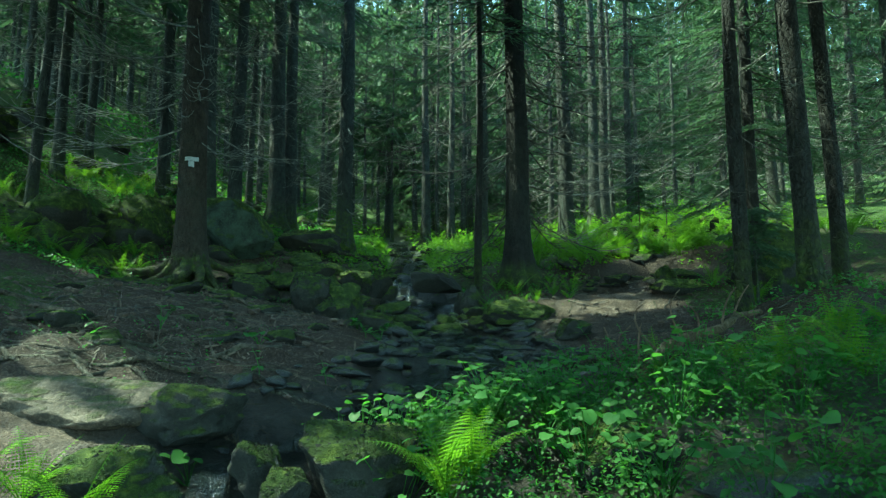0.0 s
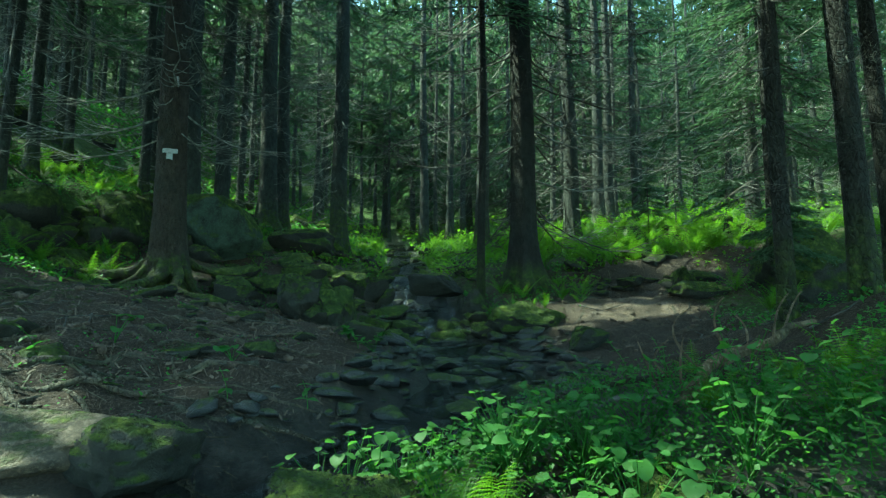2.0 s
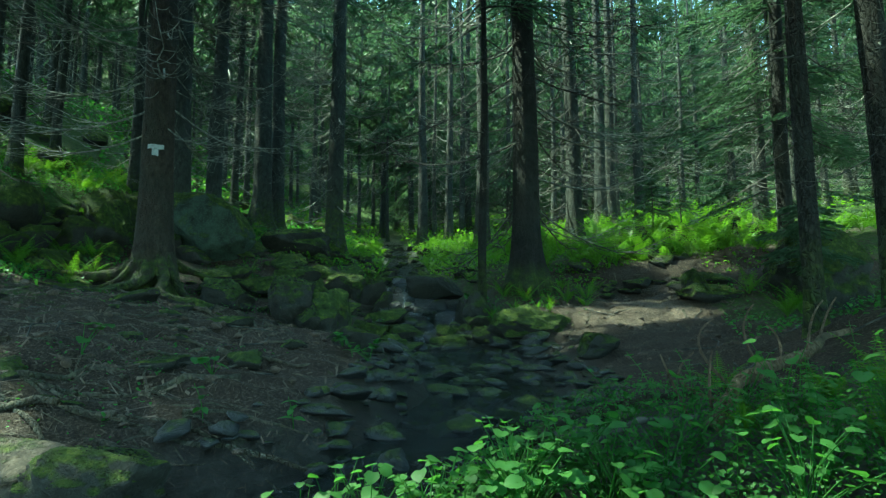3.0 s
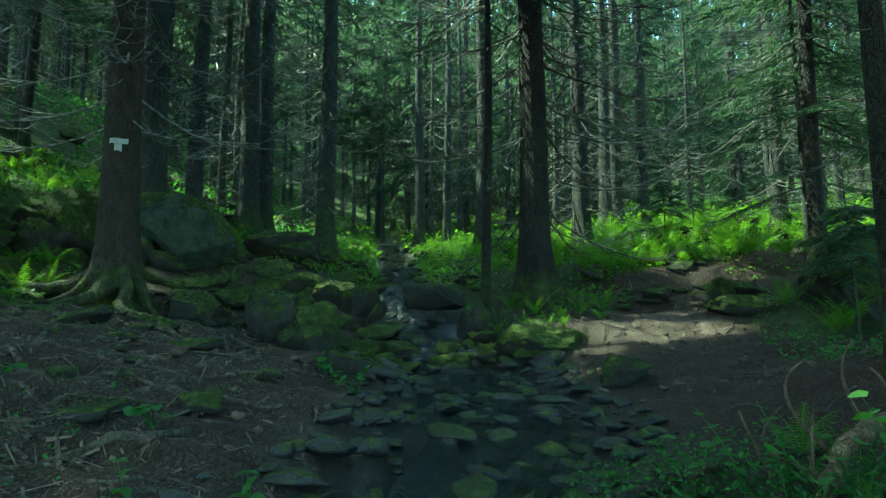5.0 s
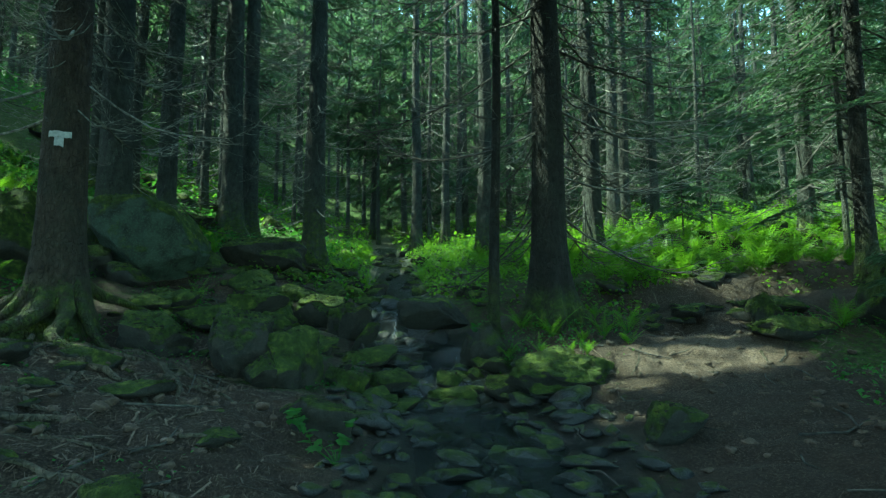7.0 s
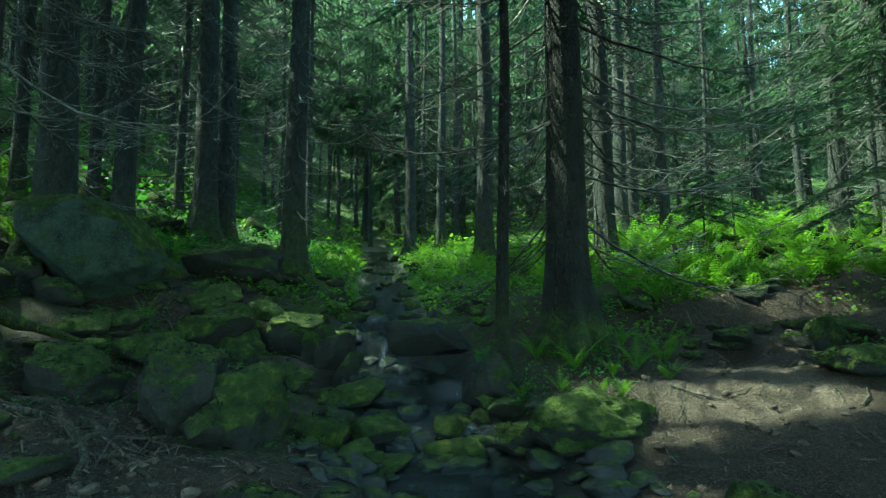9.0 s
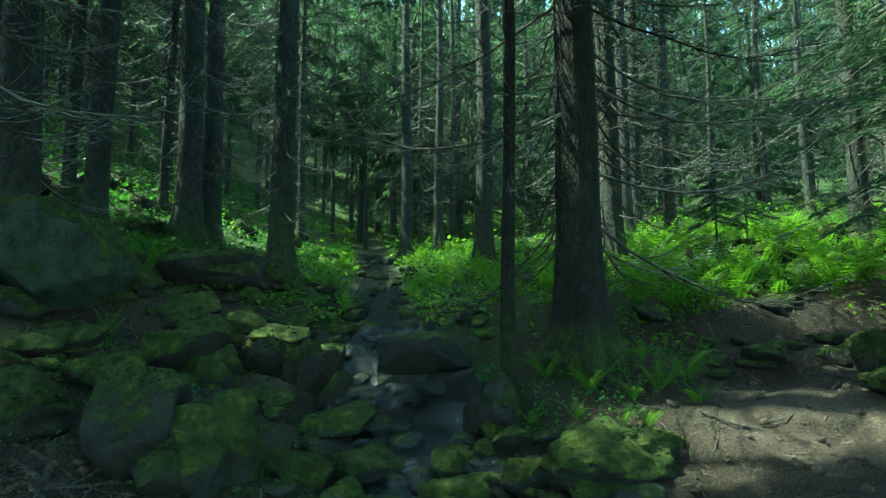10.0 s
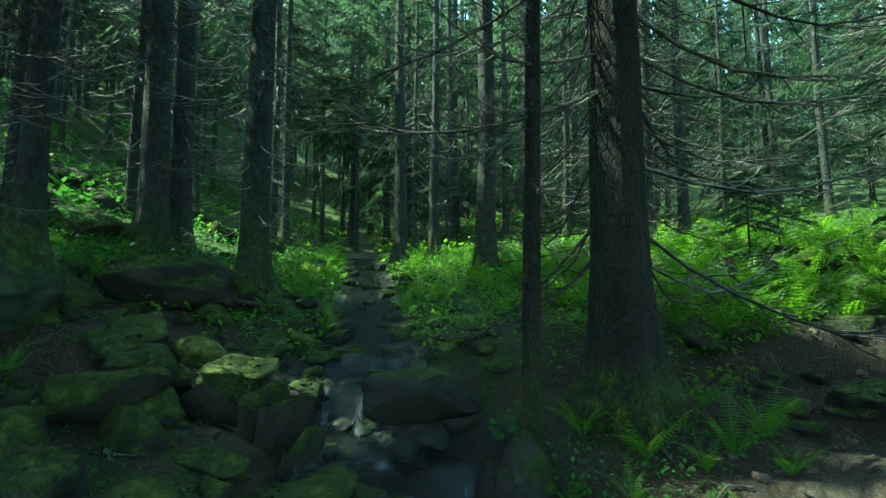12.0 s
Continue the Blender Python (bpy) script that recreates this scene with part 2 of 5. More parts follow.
def tubes(paths, sides=5):
    """Verts and quads of many tapered tubes: (points, radii) each."""
    vs, fs, n0 = [], [], 0
    ang = np.arange(sides) / sides * 2 * np.pi
    for pts, rad in paths:
        pts, rad = np.asarray(pts, float), np.asarray(rad, float)
        d = np.gradient(pts, axis=0)
        d /= np.linalg.norm(d, axis=1)[:, None] + 1e-9
        side = np.cross(d, np.where(np.abs(d[:, 2:3]) > 0.9, [[1.0, 0, 0]], [[0, 0, 1.0]]))
        side /= np.linalg.norm(side, axis=1)[:, None] + 1e-9
        up = np.cross(side, d)
        ring = pts[:, None] + rad[:, None, None] * (np.cos(ang)[None, :, None] * side[:, None] + np.sin(ang)[None, :, None] * up[:, None])
        m = len(pts)
        vs.append(ring.reshape(-1, 3))
        i = np.arange(m - 1)[:, None] * sides + np.arange(sides)
        j = np.arange(m - 1)[:, None] * sides + (np.arange(sides) + 1) % sides
        fs.append(n0 + np.stack([i, j, j + sides, i + sides], -1).reshape(-1, 4))
        n0 += m * sides
    return np.concatenate(vs), np.concatenate(fs)


def part(name, me, parent, m=None, label=""):
    ob = new(name, me)
    ob.parent = parent
    if m is not None:
        ob.matrix_basis = m
    return tagged(ob, label=label)


def thing(name, x, y, z, label, category, group="", kind="", turn=0.0, me=None, scale=1.0):
    ob = new(name, me)
    ob.matrix_basis = pose(x, y, z, 0, 0, turn) @ Matrix.Scale(scale, 4)
    return tagged(ob, label=label, category=category, group=group, kind=kind)


# ---- the lie of the land ----
def stream_x(y):
    return np.interp(y, [-20, 0, 2, 3.0, 3.12, 3.3, 3.65, 4, 5, 6, 7.5, 8.9, 9.8, 10.6, 12, 14, 17, 25, 40], [-2, -1.3, -1.1, -1.05, -1.36, -1.36, -1.0, -0.5, 0.15, 0.4, 0.3, -0.1, -0.3, -0.75, -0.75, -0.95, -1.2, -2.2, -4])


def stream_z(y):
    return np.interp(y, [-60, 0, 2, 3.08, 3.2, 4.5, 6, 7, 8.2, 8.7, 9.0, 9.7, 9.9, 10.6, 10.9, 12, 17, 25, 40, 60, 100, 200, 300],
                     [-4, -0.14, -0.06, -0.02, 0.13, 0.3, 0.44, 0.53, 0.62, 0.7, 0.86, 0.98, 1.12, 1.2, 1.5, 1.75, 2.7, 4.0, 6.8, 16, 46, 110, 130])


def land(x, y, fine=True):
    x, y = np.asarray(x, float), np.asarray(y, float)
    d = x - stream_x(y)
    a = np.abs(d)
    left = 0.14 * step(0.5, 1.2, a) + (0.17 + 0.08 * step(8.5, 11, y)) * np.clip(a - 1, 0, 30) + 0.03 * np.clip(a - 4, 0, 10) ** 2
    right = 0.12 * step(0.6, 1.3, a) + 0.1 * np.clip(a - 1.2, 0, 60)
    near = step(3.5, 1.0, y)
    open_side = step(0.25, 0.7, x / np.clip(y, 8, None)) * np.clip(stream_z(y) - 6.0, 0, None) * 0.27
    z = stream_z(y) + np.where(d < 0, left, right * (1 - 0.3 * near))
    z = z - open_side + 0.5 * np.exp(-((x - 4.1) ** 2 + (y - 5.4) ** 2) / 1.3)
    z = z - 0.1 * step(0.32, 0.2, np.abs(x + 1.34)) * step(3.45, 3.3, y) * step(2.85, 2.95, y)
    z = z + 0.1 * np.exp(-((x + 2.1) ** 2 / 0.16 + (y - 3.2) ** 2 / 0.04)) - 0.12 * step(3.1, 2.95, y) * step(1.0, 0.7, np.abs(x + 0.75))
    z = z - 0.1 * step(0.75, 0.35, a) * step(45, 30, y)
    z = z + 0.24 * np.exp(-((x - 1.25) ** 2 / 0.8 + (y - 9.95) ** 2 / 0.9)) * step(0.5, 0.9, d)
    z = z + 0.13 * np.exp(-((x - 0.06) ** 2 + (y - 2.74) ** 2) / 0.09)
    bank = step(0.4, 1.2, a)
    z = z + (0.05 + 0.1 * step(3, 9, a)) * fbm(x * 0.9, y * 0.9, 0, 3, 3) * bank
    if fine:
        z = z + 0.022 * fbm(x * 4.5, y * 4.5, 0, 3, 11) * (0.4 + 0.6 * bank)
        z = z + 0.035 * fbm(x * 2.6, y * 5.5, 0, 4, 66) * step(0.9, 1.6, d) * step(4.6, 5.6, y) * step(12.5, 11.5, y)
        trodden = step(-0.8, -1.6, d) * step(8.5, 7.5, y) * step(3.3, 3.9, y)
        z = z + 0.07 * trodden * np.abs(fbm(x * 1.3 + 3, y * 5.0, 0, 3, 61)) + 0.06 * trodden * np.abs(fbm(x * 2.6, y * 9.0, 0, 2, 67))
    return z


def h_at(x, y):
    return float(land(x, y))


def spread(lo, hi, fine, grow):
    """Grid lines from lo to hi, close together between the two fine ends and opening outwards."""
    a, b, s = fine
    mid = list(np.arange(a, b, s))
    for end, sign in ((hi, 1), (lo, -1)):
        p, q = (mid[-1] if sign > 0 else mid[0]), s
        ext = []
        while (p - end) * sign < 0:
            q *= grow
            p += sign * q
            ext.append(p)
        mid = mid + ext if sign > 0 else ext[::-1] + mid
    return np.array(mid)


def trail_x(y):
    return np.interp(y, [5, 7, 9, 10.4, 11.2, 12], [2.6, 2.6, 3.0, 3.5, 4.3, 5.8])


def build_ground():
    gx, gy = spread(-400, 400, (-5.5, 5.5, 0.08), 1.08), spread(-200, 500, (1.2, 13, 0.09), 1.08)
    X, Y = np.meshgrid(gx, gy)
    Z = land(X, Y)
    n, m = X.shape
    i = np.arange(n - 1)[:, None] * m + np.arange(m - 1)
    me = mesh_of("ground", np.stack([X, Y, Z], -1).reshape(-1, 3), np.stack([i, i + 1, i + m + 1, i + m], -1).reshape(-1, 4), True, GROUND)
    D = X - stream_x(Y)
    patch = 0.5 + 0.5 * fbm(X * 0.6, Y * 0.6, 0, 3, 21)
    g = 0.25 + 0.35 * patch
    g = np.maximum(g, step(11.0, 13.5, Y) * (0.55 + 0.35 * patch - 0.15 * step(0.1, 0.3, -X / np.clip(Y, 5, None))))
    g = np.maximum(g, step(4.0, 6.0, -D) * step(6, 9, Y) * (0.7 + 0.25 * patch))
    g = np.maximum(g, np.exp(-((X - 1.3) ** 2 / 1.2 + (Y - 10.0) ** 2 / 1.4)) * 0.55)
    g = np.maximum(g, 0.9 * step(12, 14, Y) * step(-2.0, -3.5, X))
    g = np.where((D > 0) & (Y < 5.2), 0.2 + 0.3 * patch, g)
    trail = step(1.25, 0.7, np.abs(X - trail_x(Y)) + 0.25 * fbm(X * 1.7, Y * 1.7, 0, 2, 29)) * step(5, 6, Y) * step(11.4, 10.8, Y)
    g = g * (1 - 0.95 * trail)
    bare = step(0.6, 1.2, -D) * step(4.6, 3.6, -D) * step(8.6, 7.6, Y)
    g = g * (1 - 0.4 * bare)
    g = g * (1 - 0.15 * step(0.3, 0.8, -D) * step(4.2, 3.2, -D) * step(8.0, 8.8, Y) * step(12.5, 11.5, Y))
    add_attr(me, "green", g.ravel())
    # dry trail painted paler where the sun patch falls, and the sunny left bank
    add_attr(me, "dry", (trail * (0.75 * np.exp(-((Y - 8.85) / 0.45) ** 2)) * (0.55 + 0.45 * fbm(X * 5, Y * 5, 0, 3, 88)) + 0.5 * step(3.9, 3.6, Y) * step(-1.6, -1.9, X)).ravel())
    # darker, glossier ground under the near herbs right of the brook
    herb_ground = 0.75 * step(0.4, 0.9, D) * step(5.2, 4.6, Y)
    add_attr(me, "wet", np.maximum(herb_ground, step(1.35, 0.6, np.abs(D) * (1 + 0.9 * step(11, 12.5, Y)) + 0.2 * fbm(X * 2, Y * 2, 0, 2, 71)) * step(40, 20, Y)).ravel())
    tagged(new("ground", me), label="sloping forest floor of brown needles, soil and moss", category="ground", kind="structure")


build_ground()


def build_water():
    ys = np.arange(-3, 24, 0.04)
    us = np.linspace(-1, 1, 31)
    half = 0.62 + 0.14 * smooth_noise(ys * 1.1, 0, 0, 5) - 0.15 * step(9.6, 10.8, ys) - 0.16 * step(11.2, 12.2, ys) + 0.3 * step(3.1, 2.95, ys) - 0.42 * step(3.0, 3.12, ys) * step(4.1, 3.6, ys)
    xs = stream_x(ys)[:, None] + us * half[:, None]
    Y = np.broadcast_to(ys[:, None], xs.shape)
    zs = stream_z(Y + 0.16 * step(3.3, 4.5, Y) * fbm(xs * 2.2, Y * 0.7, 0, 2, 15)) - 0.026 + 0.014 * fbm(xs * 5, Y * 5, 0, 2, 8)
    n, m = xs.shape
    i = np.arange(n - 1)[:, None] * m + np.arange(m - 1)
    me = mesh_of("water", np.stack([xs, Y, zs], -1).reshape(-1, 3), np.stack([i, i + 1, i + m + 1, i + m], -1).reshape(-1, 4), True, WATER)
    fall = np.gradient(zs, 0.04, axis=0)
    add_attr(me, "foam", (np.clip((fall - 0.06) * 2.4, 0, 1) * (0.5 + 0.5 * smooth_noise(xs * 13, Y * 3, 0, 77))).ravel())
    tagged(new("water", me), label="shallow dark brook running down over stones", category="stream", kind="structure")


build_water()

# ---- trees ----
GAPS = []       # openings in the canopy: (point on the ground, radius)


def open_to_sun(x, y, r, up=0.0):
    GAPS.append((np.array([x, y, float(land(x, y)) + up]), r))


SUNV = np.array(SUN)


def shaded(P, first=None):
    """Which of the points keep clear of the openings in the canopy."""
    keep = np.ones(len(P), bool)
    for g, r in GAPS[:first]:
        q = P - g
        along = q @ SUNV
        keep &= ~((np.linalg.norm(q - along[:, None] * SUNV, axis=1) < r + min(0.16, 0.45 * r)) & (along > 0.6))
    return keep


def trunk_mesh(d, h, seed, fine, lean=(0, 0), flare=0.9, moss_h=0.8, mat=None):
    sides = 26 if fine else 8
    zs = np.concatenate([np.linspace(-0.35, 1.2, 26 if fine else 7), np.linspace(1.3, 7, 48 if fine else 6), np.linspace(7.3, h, 5)])
    th = np.arange(sides) / sides * 2 * np.pi
    Z, T = np.meshgrid(zs, th, indexing="ij")
    R, bx, by = trunk_form(Z, T, d, h, seed, fine, lean, flare)
    V = np.stack([bx + R * np.cos(T), by + R * np.sin(T), Z], -1).reshape(-1, 3)
    i = np.arange(len(zs) - 1)[:, None] * sides + np.arange(sides)
    j = np.arange(len(zs) - 1)[:, None] * sides + (np.arange(sides) + 1) % sides
    me = mesh_of("trunk", V, np.stack([i, j, j + sides, i + sides], -1).reshape(-1, 4), True, mat or BARK)
    add_attr(me, "moss", np.clip(1.15 - Z / moss_h, 0, 1).ravel())
    return me


def trunk_form(Z, T, d, h, seed, fine, lean, flare):
    """Radius and axis of a trunk at height Z and bearing T."""
    ph = np.random.default_rng(seed).random(3) * 6.28
    base = d / 2 * np.clip(1 - Z / h, 0.04, 1.2) ** 0.8
    low = np.exp(-np.clip(Z + 0.1, 0, None) / (0.38 * (0.6 + d)))
    lobes = 0.55 + 0.45 * np.cos(5 * T + ph[0] + 0.6 * np.cos(2 * T + ph[1])) + 0.25 * np.cos(3 * T + ph[2])
    R = base * (1 + flare * low * (0.35 + lobes))
    R = R * (1 + 0.05 * fbm(np.cos(T) * 2.2, np.sin(T) * 2.2, Z * 0.8, 3, seed))
    if fine:
        R = R + 0.006 * fbm(np.cos(T) * 7, np.sin(T) * 7, Z * 2.6, 2, seed + 5)
    bx = lean[0] * Z + 0.06 * np.sin(Z * 0.35 + ph[0]) * step(0, 4, Z)
    by = lean[1] * Z + 0.06 * np.sin(Z * 0.3 + ph[1]) * step(0, 4, Z)
    return R, bx, by


def bough_points(nb, zlo, zhi, h, lmax, r, droop):
    """Where the boughs spring and how they run: point(b, s) as arrays."""
    z = zlo + (zhi - zlo) * np.sort(r.random(nb))
    az = (np.arange(nb) * 2.399 + r.random(nb) * 1.4)
    ln = lmax * np.clip(1 - (z - zlo) / (h - zlo + 0.5), 0.06, 1) ** 0.75 * (0.65 + 0.6 * r.random(nb))
    dr = droop * (0.6 + 0.8 * r.random(nb))
    return z, az, ln, dr


def crown_mesh(h, zlo, lmax, nb, seed, droop=0.35, dense=1.0, origin=None, sliver=1.0, blades=5):
    """Boughs with side twigs, each twig a row of needle blades; openings stay free."""
    r = np.random.default_rng(seed)
    z, az, ln, dr = bough_points(nb, zlo, h - 0.3, h, lmax, r, droop)
    ns, nk = int(14 * dense), blades + (2 if dense >= 1 else 0)
    s = (np.arange(ns) + 0.6) / ns * 0.85 + 0.15
    S = s[None, :, None, None]
    side = np.array([-1.0, 1.0])[None, None, :, None]
    k = ((np.arange(nk) + 0.5) / nk)[None, None, None, :]
    L, A, D = ln[:, None, None, None], az[:, None, None, None], dr[:, None, None, None]
    jit = lambda sc: (r.random((nb, ns, 2, nk)) - 0.5) * sc
    fw = np.stack([np.cos(A), np.sin(A)], -1)
    tl = (0.5 * (1.05 - S) * np.minimum(L, 2.2) * 0.62 + 0.16) * (0.7 + 0.6 * r.random((nb, ns, 2, 1)))
    reach = S * L + k * tl * 0.62
    off = side * k * tl * 0.8 + jit(0.05)
    zz = z[:, None, None, None] - D * L * S ** 1.3 + 0.22 * D * L * S ** 3 - k ** 1.5 * tl * (0.25 + 0.5 * D) + jit(0.06)
    P = np.stack([reach * np.cos(A) - off * np.sin(A), reach * np.sin(A) + off * np.cos(A), zz + 0 * off], -1).reshape(-1, 3)
    ta = (A + side * 0.9 + jit(1.7 if dense >= 1 else 1.1)).reshape(-1)
    n = len(P)
    el = (-0.35 if dense >= 1 else -0.62) + (0.5 if dense >= 1 else 0.8) * (r.random(n) - 0.5)
    dirv = np.stack([np.cos(ta) * np.cos(el), np.sin(ta) * np.cos(el), np.sin(el)], -1)
    if origin is not None and GAPS:
        keep = shaded(P + origin)
        P, dirv = P[keep], dirv[keep]
        n = len(P)
    high = P[:, 2] > 10.5
    if sliver < 1.6:
        keep = ~high | (r.random(n) < 0.3)
        P, dirv, high = P[keep], dirv[keep], high[keep]
        n = len(P)
    if dense == 0.5:
        keep = (P[:, 2] < 8.5) | (r.random(n) < 0.45)
        P, dirv, high = P[keep], dirv[keep], high[keep]
        n = len(P)
    big = np.where(high & (sliver < 1.6), 1.7, 1.0)[:, None]
    q = r.normal(size=(n, 3))
    wv = np.cross(dirv, q)
    wv /= np.linalg.norm(wv, axis=1)[:, None] + 1e-9
    ll = ((0.1 if dense >= 1 else 0.17) + (0.14 if dense >= 1 else 0.2) * r.random(n))[:, None] * sliver * big
    w = (0.014 if dense >= 1 else 0.0155) * sliver * big
    V = np.stack([P - dirv * ll * 0.5, P + wv * w - dirv * ll * 0.05, P + dirv * ll * 0.5, P - wv * w - dirv * ll * 0.05], 1).reshape(-1, 3)
    F = np.arange(4 * n).reshape(-1, 4)
    if dense < 1:
        V = np.stack([P - dirv * ll * 0.5 + wv * w, P + dirv * ll * 0.5, P - dirv * ll * 0.5 - wv * w], 1).reshape(-1, 3)
        F = np.arange(3 * n).reshape(-1, 3)
    # the boughs themselves
    paths = []
    ss = np.linspace(0, 1, 6 if dense >= 1 else 3)
    for b in range(nb):
        if z[b] > 11:
            continue
        pts = np.stack([ss * ln[b] * math.cos(az[b]), ss * ln[b] * math.sin(az[b]), z[b] - dr[b] * ln[b] * ss ** 1.3 + 0.22 * dr[b] * ln[b] * ss ** 3], -1)
        paths.append((pts, 0.005 + 0.015 * (1 - ss)))
    tv, tf = tubes(paths, 3)
    me = mesh_of("crown", np.concatenate([V, tv]), [F, tf + len(V)], False, NEEDLES)
    me.materials.append(TWIG)
    me.polygons.foreach_set("material_index", np.concatenate([np.zeros(len(F)), np.ones(len(tf))]).astype(np.int32))
    return me


def dead_branch_paths(length, seed, twigs=9, r0=0.016, pts_main=9, pts_twig=5):
    """A bare spruce branch: it sags in a long arc, then levels out or turns up, with thin hanging side twigs."""
    r = np.random.default_rng(seed)
    s = np.linspace(0, 1, pts_main)
    fall, lift = 0.6 + 0.5 * r.random(), 0.5 + 0.5 * r.random()
    wav = 0.03 * np.cumsum(r.normal(size=pts_main)) * 9 / pts_main
    main = np.stack([s * length * (1 - 0.1 * s), wav * length * s, (-fall * s + lift * s ** 2.1 + 0.02 * np.sin(11 * s + seed) * s) * length], -1)
    out = [(main, r0 * (1.05 - 0.85 * s))]
    for t in range(twigs):
        u = 0.18 + 0.78 * (t + r.random()) / twigs
        p = np.array([np.interp(u, s, main[:, c]) for c in range(3)])
        a = (0.35 + 0.75 * r.random()) * (1 if t % 2 else -1)
        l = length * (0.16 + 0.32 * r.random()) * (1.2 - u)
        q = np.linspace(0, 1, pts_twig)
        drop = -0.85 + 0.9 * r.random()
        pts = p + np.stack([q * l * math.cos(a), q * l * math.sin(a) * (1 - 0.3 * q), l * (drop * q + 0.35 * q ** 2)], -1)
        out.append((pts, r0 * 0.4 * (1.05 - 0.8 * q)))
    return out


DEAD = [mesh_of("dead_branch", *tubes(dead_branch_paths(1.0, 40 + i, 17 + i % 5, 0.0075, 8, 4), 3), True, TWIG_PALE if i % 4 == 0 else TWIG) for i in range(8)]
DEAD_FAR = [tubes(dead_branch_paths(1.0, 140 + i, 9 if i < 6 else 4, 0.0085 if i < 6 else 0.011, 5, 3), 3) for i in range(12)]


def spruce(x, y, d, h, crown_from, lmax, boughs, seed, fine=True, lean=(0, 0), dead=(1.2, 6.5, 26, 1.3), flare=0.9, moss_h=0.8, mat=None,
           label="tall spruce with dark scaly bark and dead lower branches", droop=0.35, sliver=1.0, dense=1.0, blades=5, bare_front=False, pale=False):
    z = h_at(x, y)
    t = thing("spruce_tree", x, y, z, label, "tree", "spruces in the wood")
    # trunks beyond y 11 and coarse ones get the bark with haze painted in
    part("trunk", trunk_mesh(d, h, seed, fine, lean, flare, moss_h, mat or (BARK if fine and y < 11 else BARK_HAZE_GREY)), t)
    if boughs:
        part("crown", crown_mesh(h, crown_from, lmax, boughs, seed, droop, dense, np.array([x, y, z]), sliver, blades), t, label="drooping dark green needled boughs")
    r = np.random.default_rng(seed + 99)
    lo, hi, n, ln = dead
    vs, fs, n0 = [], [], 0
    for i in range(n):
        zz = lo + (hi - lo) * (i + r.random()) / n
        az, l = i * 2.399 + r.random(), ln * (0.5 + 0.8 * r.random()) * (0.7 + 0.3 * zz / hi)
        m = pose(lean[0] * zz, lean[1] * zz, zz, 0, -14 + 30 * (r.random() - 0.4), math.degrees(az)) @ Matrix.Translation((d * 0.36 * (1 - zz / h), 0, 0))
        reach = np.array([(m @ Vector((l * q, 0, -0.25 * l * q)))[:] for q in (0.25, 0.5, 0.75, 1.0)]) + (x, y, z)
        if bare_front and math.sin(az) < -0.45:
            continue
        if x < -4.6 and not shaded(reach, N_CHIEF).all():
            continue
        if fine:
            part("dead_branch", DEAD[4 * int(r.integers(2)) if pale else int(r.integers(8))], t, m @ Matrix.Diagonal((l, l, l, 1)))
        else:
            M = np.array(m @ Matrix.Diagonal((l, l, l, 1)))
            dv, df = DEAD_FAR[int(r.integers(6)) + (0 if y < 27 else 6)]
            vs.append(dv @ M[:3, :3].T + M[:3, 3])
            fs.append(df + n0)
            n0 += len(dv)
    if vs:
        tagged(part("deadwood", mesh_of("deadwood", np.concatenate(vs), np.concatenate(fs), True, TWIG_PALE if seed % 3 else TWIG), t), kind="stuff")
    return t


# openings that let the sun reach the ground
for gx, gy, gr in ((-1.3, 3.12, 0.34), (2.35, 8.88, 0.4), (2.95, 9.0, 0.42), (1.85, 8.68, 0.38), (3.5, 9.05, 0.36), (3.95, 9.15, 0.26), (-0.5, 3.2, 0.34), (-0.15, 3.2, 0.45), (-3.3, 7.75, 0.22), (-3.75, 7.95, 0.16), (-2.9, 7.5, 0.14), (1.3, 8.6, 0.4), (-2.8, 3.8, 0.55), (-2.2, 3.5, 0.4), (-2.1, 2.9, 0.55), (-1.9, 3.25, 0.36), (-3.4, 4.7, 0.3), (0.05, 2.75, 0.85), (0.8, 2.7, 0.34),
                   (-0.3, 3.7, 0.35), (0.6, 3.9, 0.2), (1.5, 3.2, 0.3), (2.5, 4.2, 0.26), (3.1, 4.5, 0.26), (2.2, 3.2, 0.2), (2.05, 4.3, 0.22), (0.0, 8.75, 0.2), (0.55, 8.7, 0.2), (0.3, 9.1, 0.16), (-2.6, 8.3, 0.16), (-1.8, 8.2, 0.14), (-0.6, 8.8, 0.14), (-4.75, 8.45, 0.33), (-5.2, 7.2, 0.3), (4.0, 9.4, 0.3)):
    open_to_sun(gx, gy, gr)
N_CHIEF = len(GAPS)
for i in range(14):
    open_to_sun(6 + 8 * rng.random(), 15 + 8 * rng.random(), 0.9 + 0.4 * rng.random())
for i in range(12):
    open_to_sun(-10 + 4 * rng.random(), 9 + 5 * rng.random(), 0.2 + 0.2 * rng.random(), 0.3)
for i in range(13):
    open_to_sun(-15 + 12 * rng.random(), 13 + 16 * rng.random(), 0.5 + 0.3 * rng.random(), 2 + 6 * rng.random())
for i in range(20):
    open_to_sun(-4.8 + 3.9 * rng.random(), 4.0 + 4.6 * rng.random(), 0.07 + 0.13 * rng.random())
for i in range(26):
    open_to_sun(-6.5 + 4.9 * rng.random(), 8.6 + 4.5 * rng.random(), 0.06 + 0.12 * rng.random(), 0.3)
for i in range(8):
    open_to_sun(0.8 + 4 * rng.random(), 4.8 + 6.5 * rng.random(), 0.06 + 0.14 * rng.random())
for i in range(40):
    open_to_sun(5.5 + 12 * rng.random(), 13 + 18 * rng.random(), 0.7 + 0.7 * rng.random(), 1.5 + 5 * rng.random())
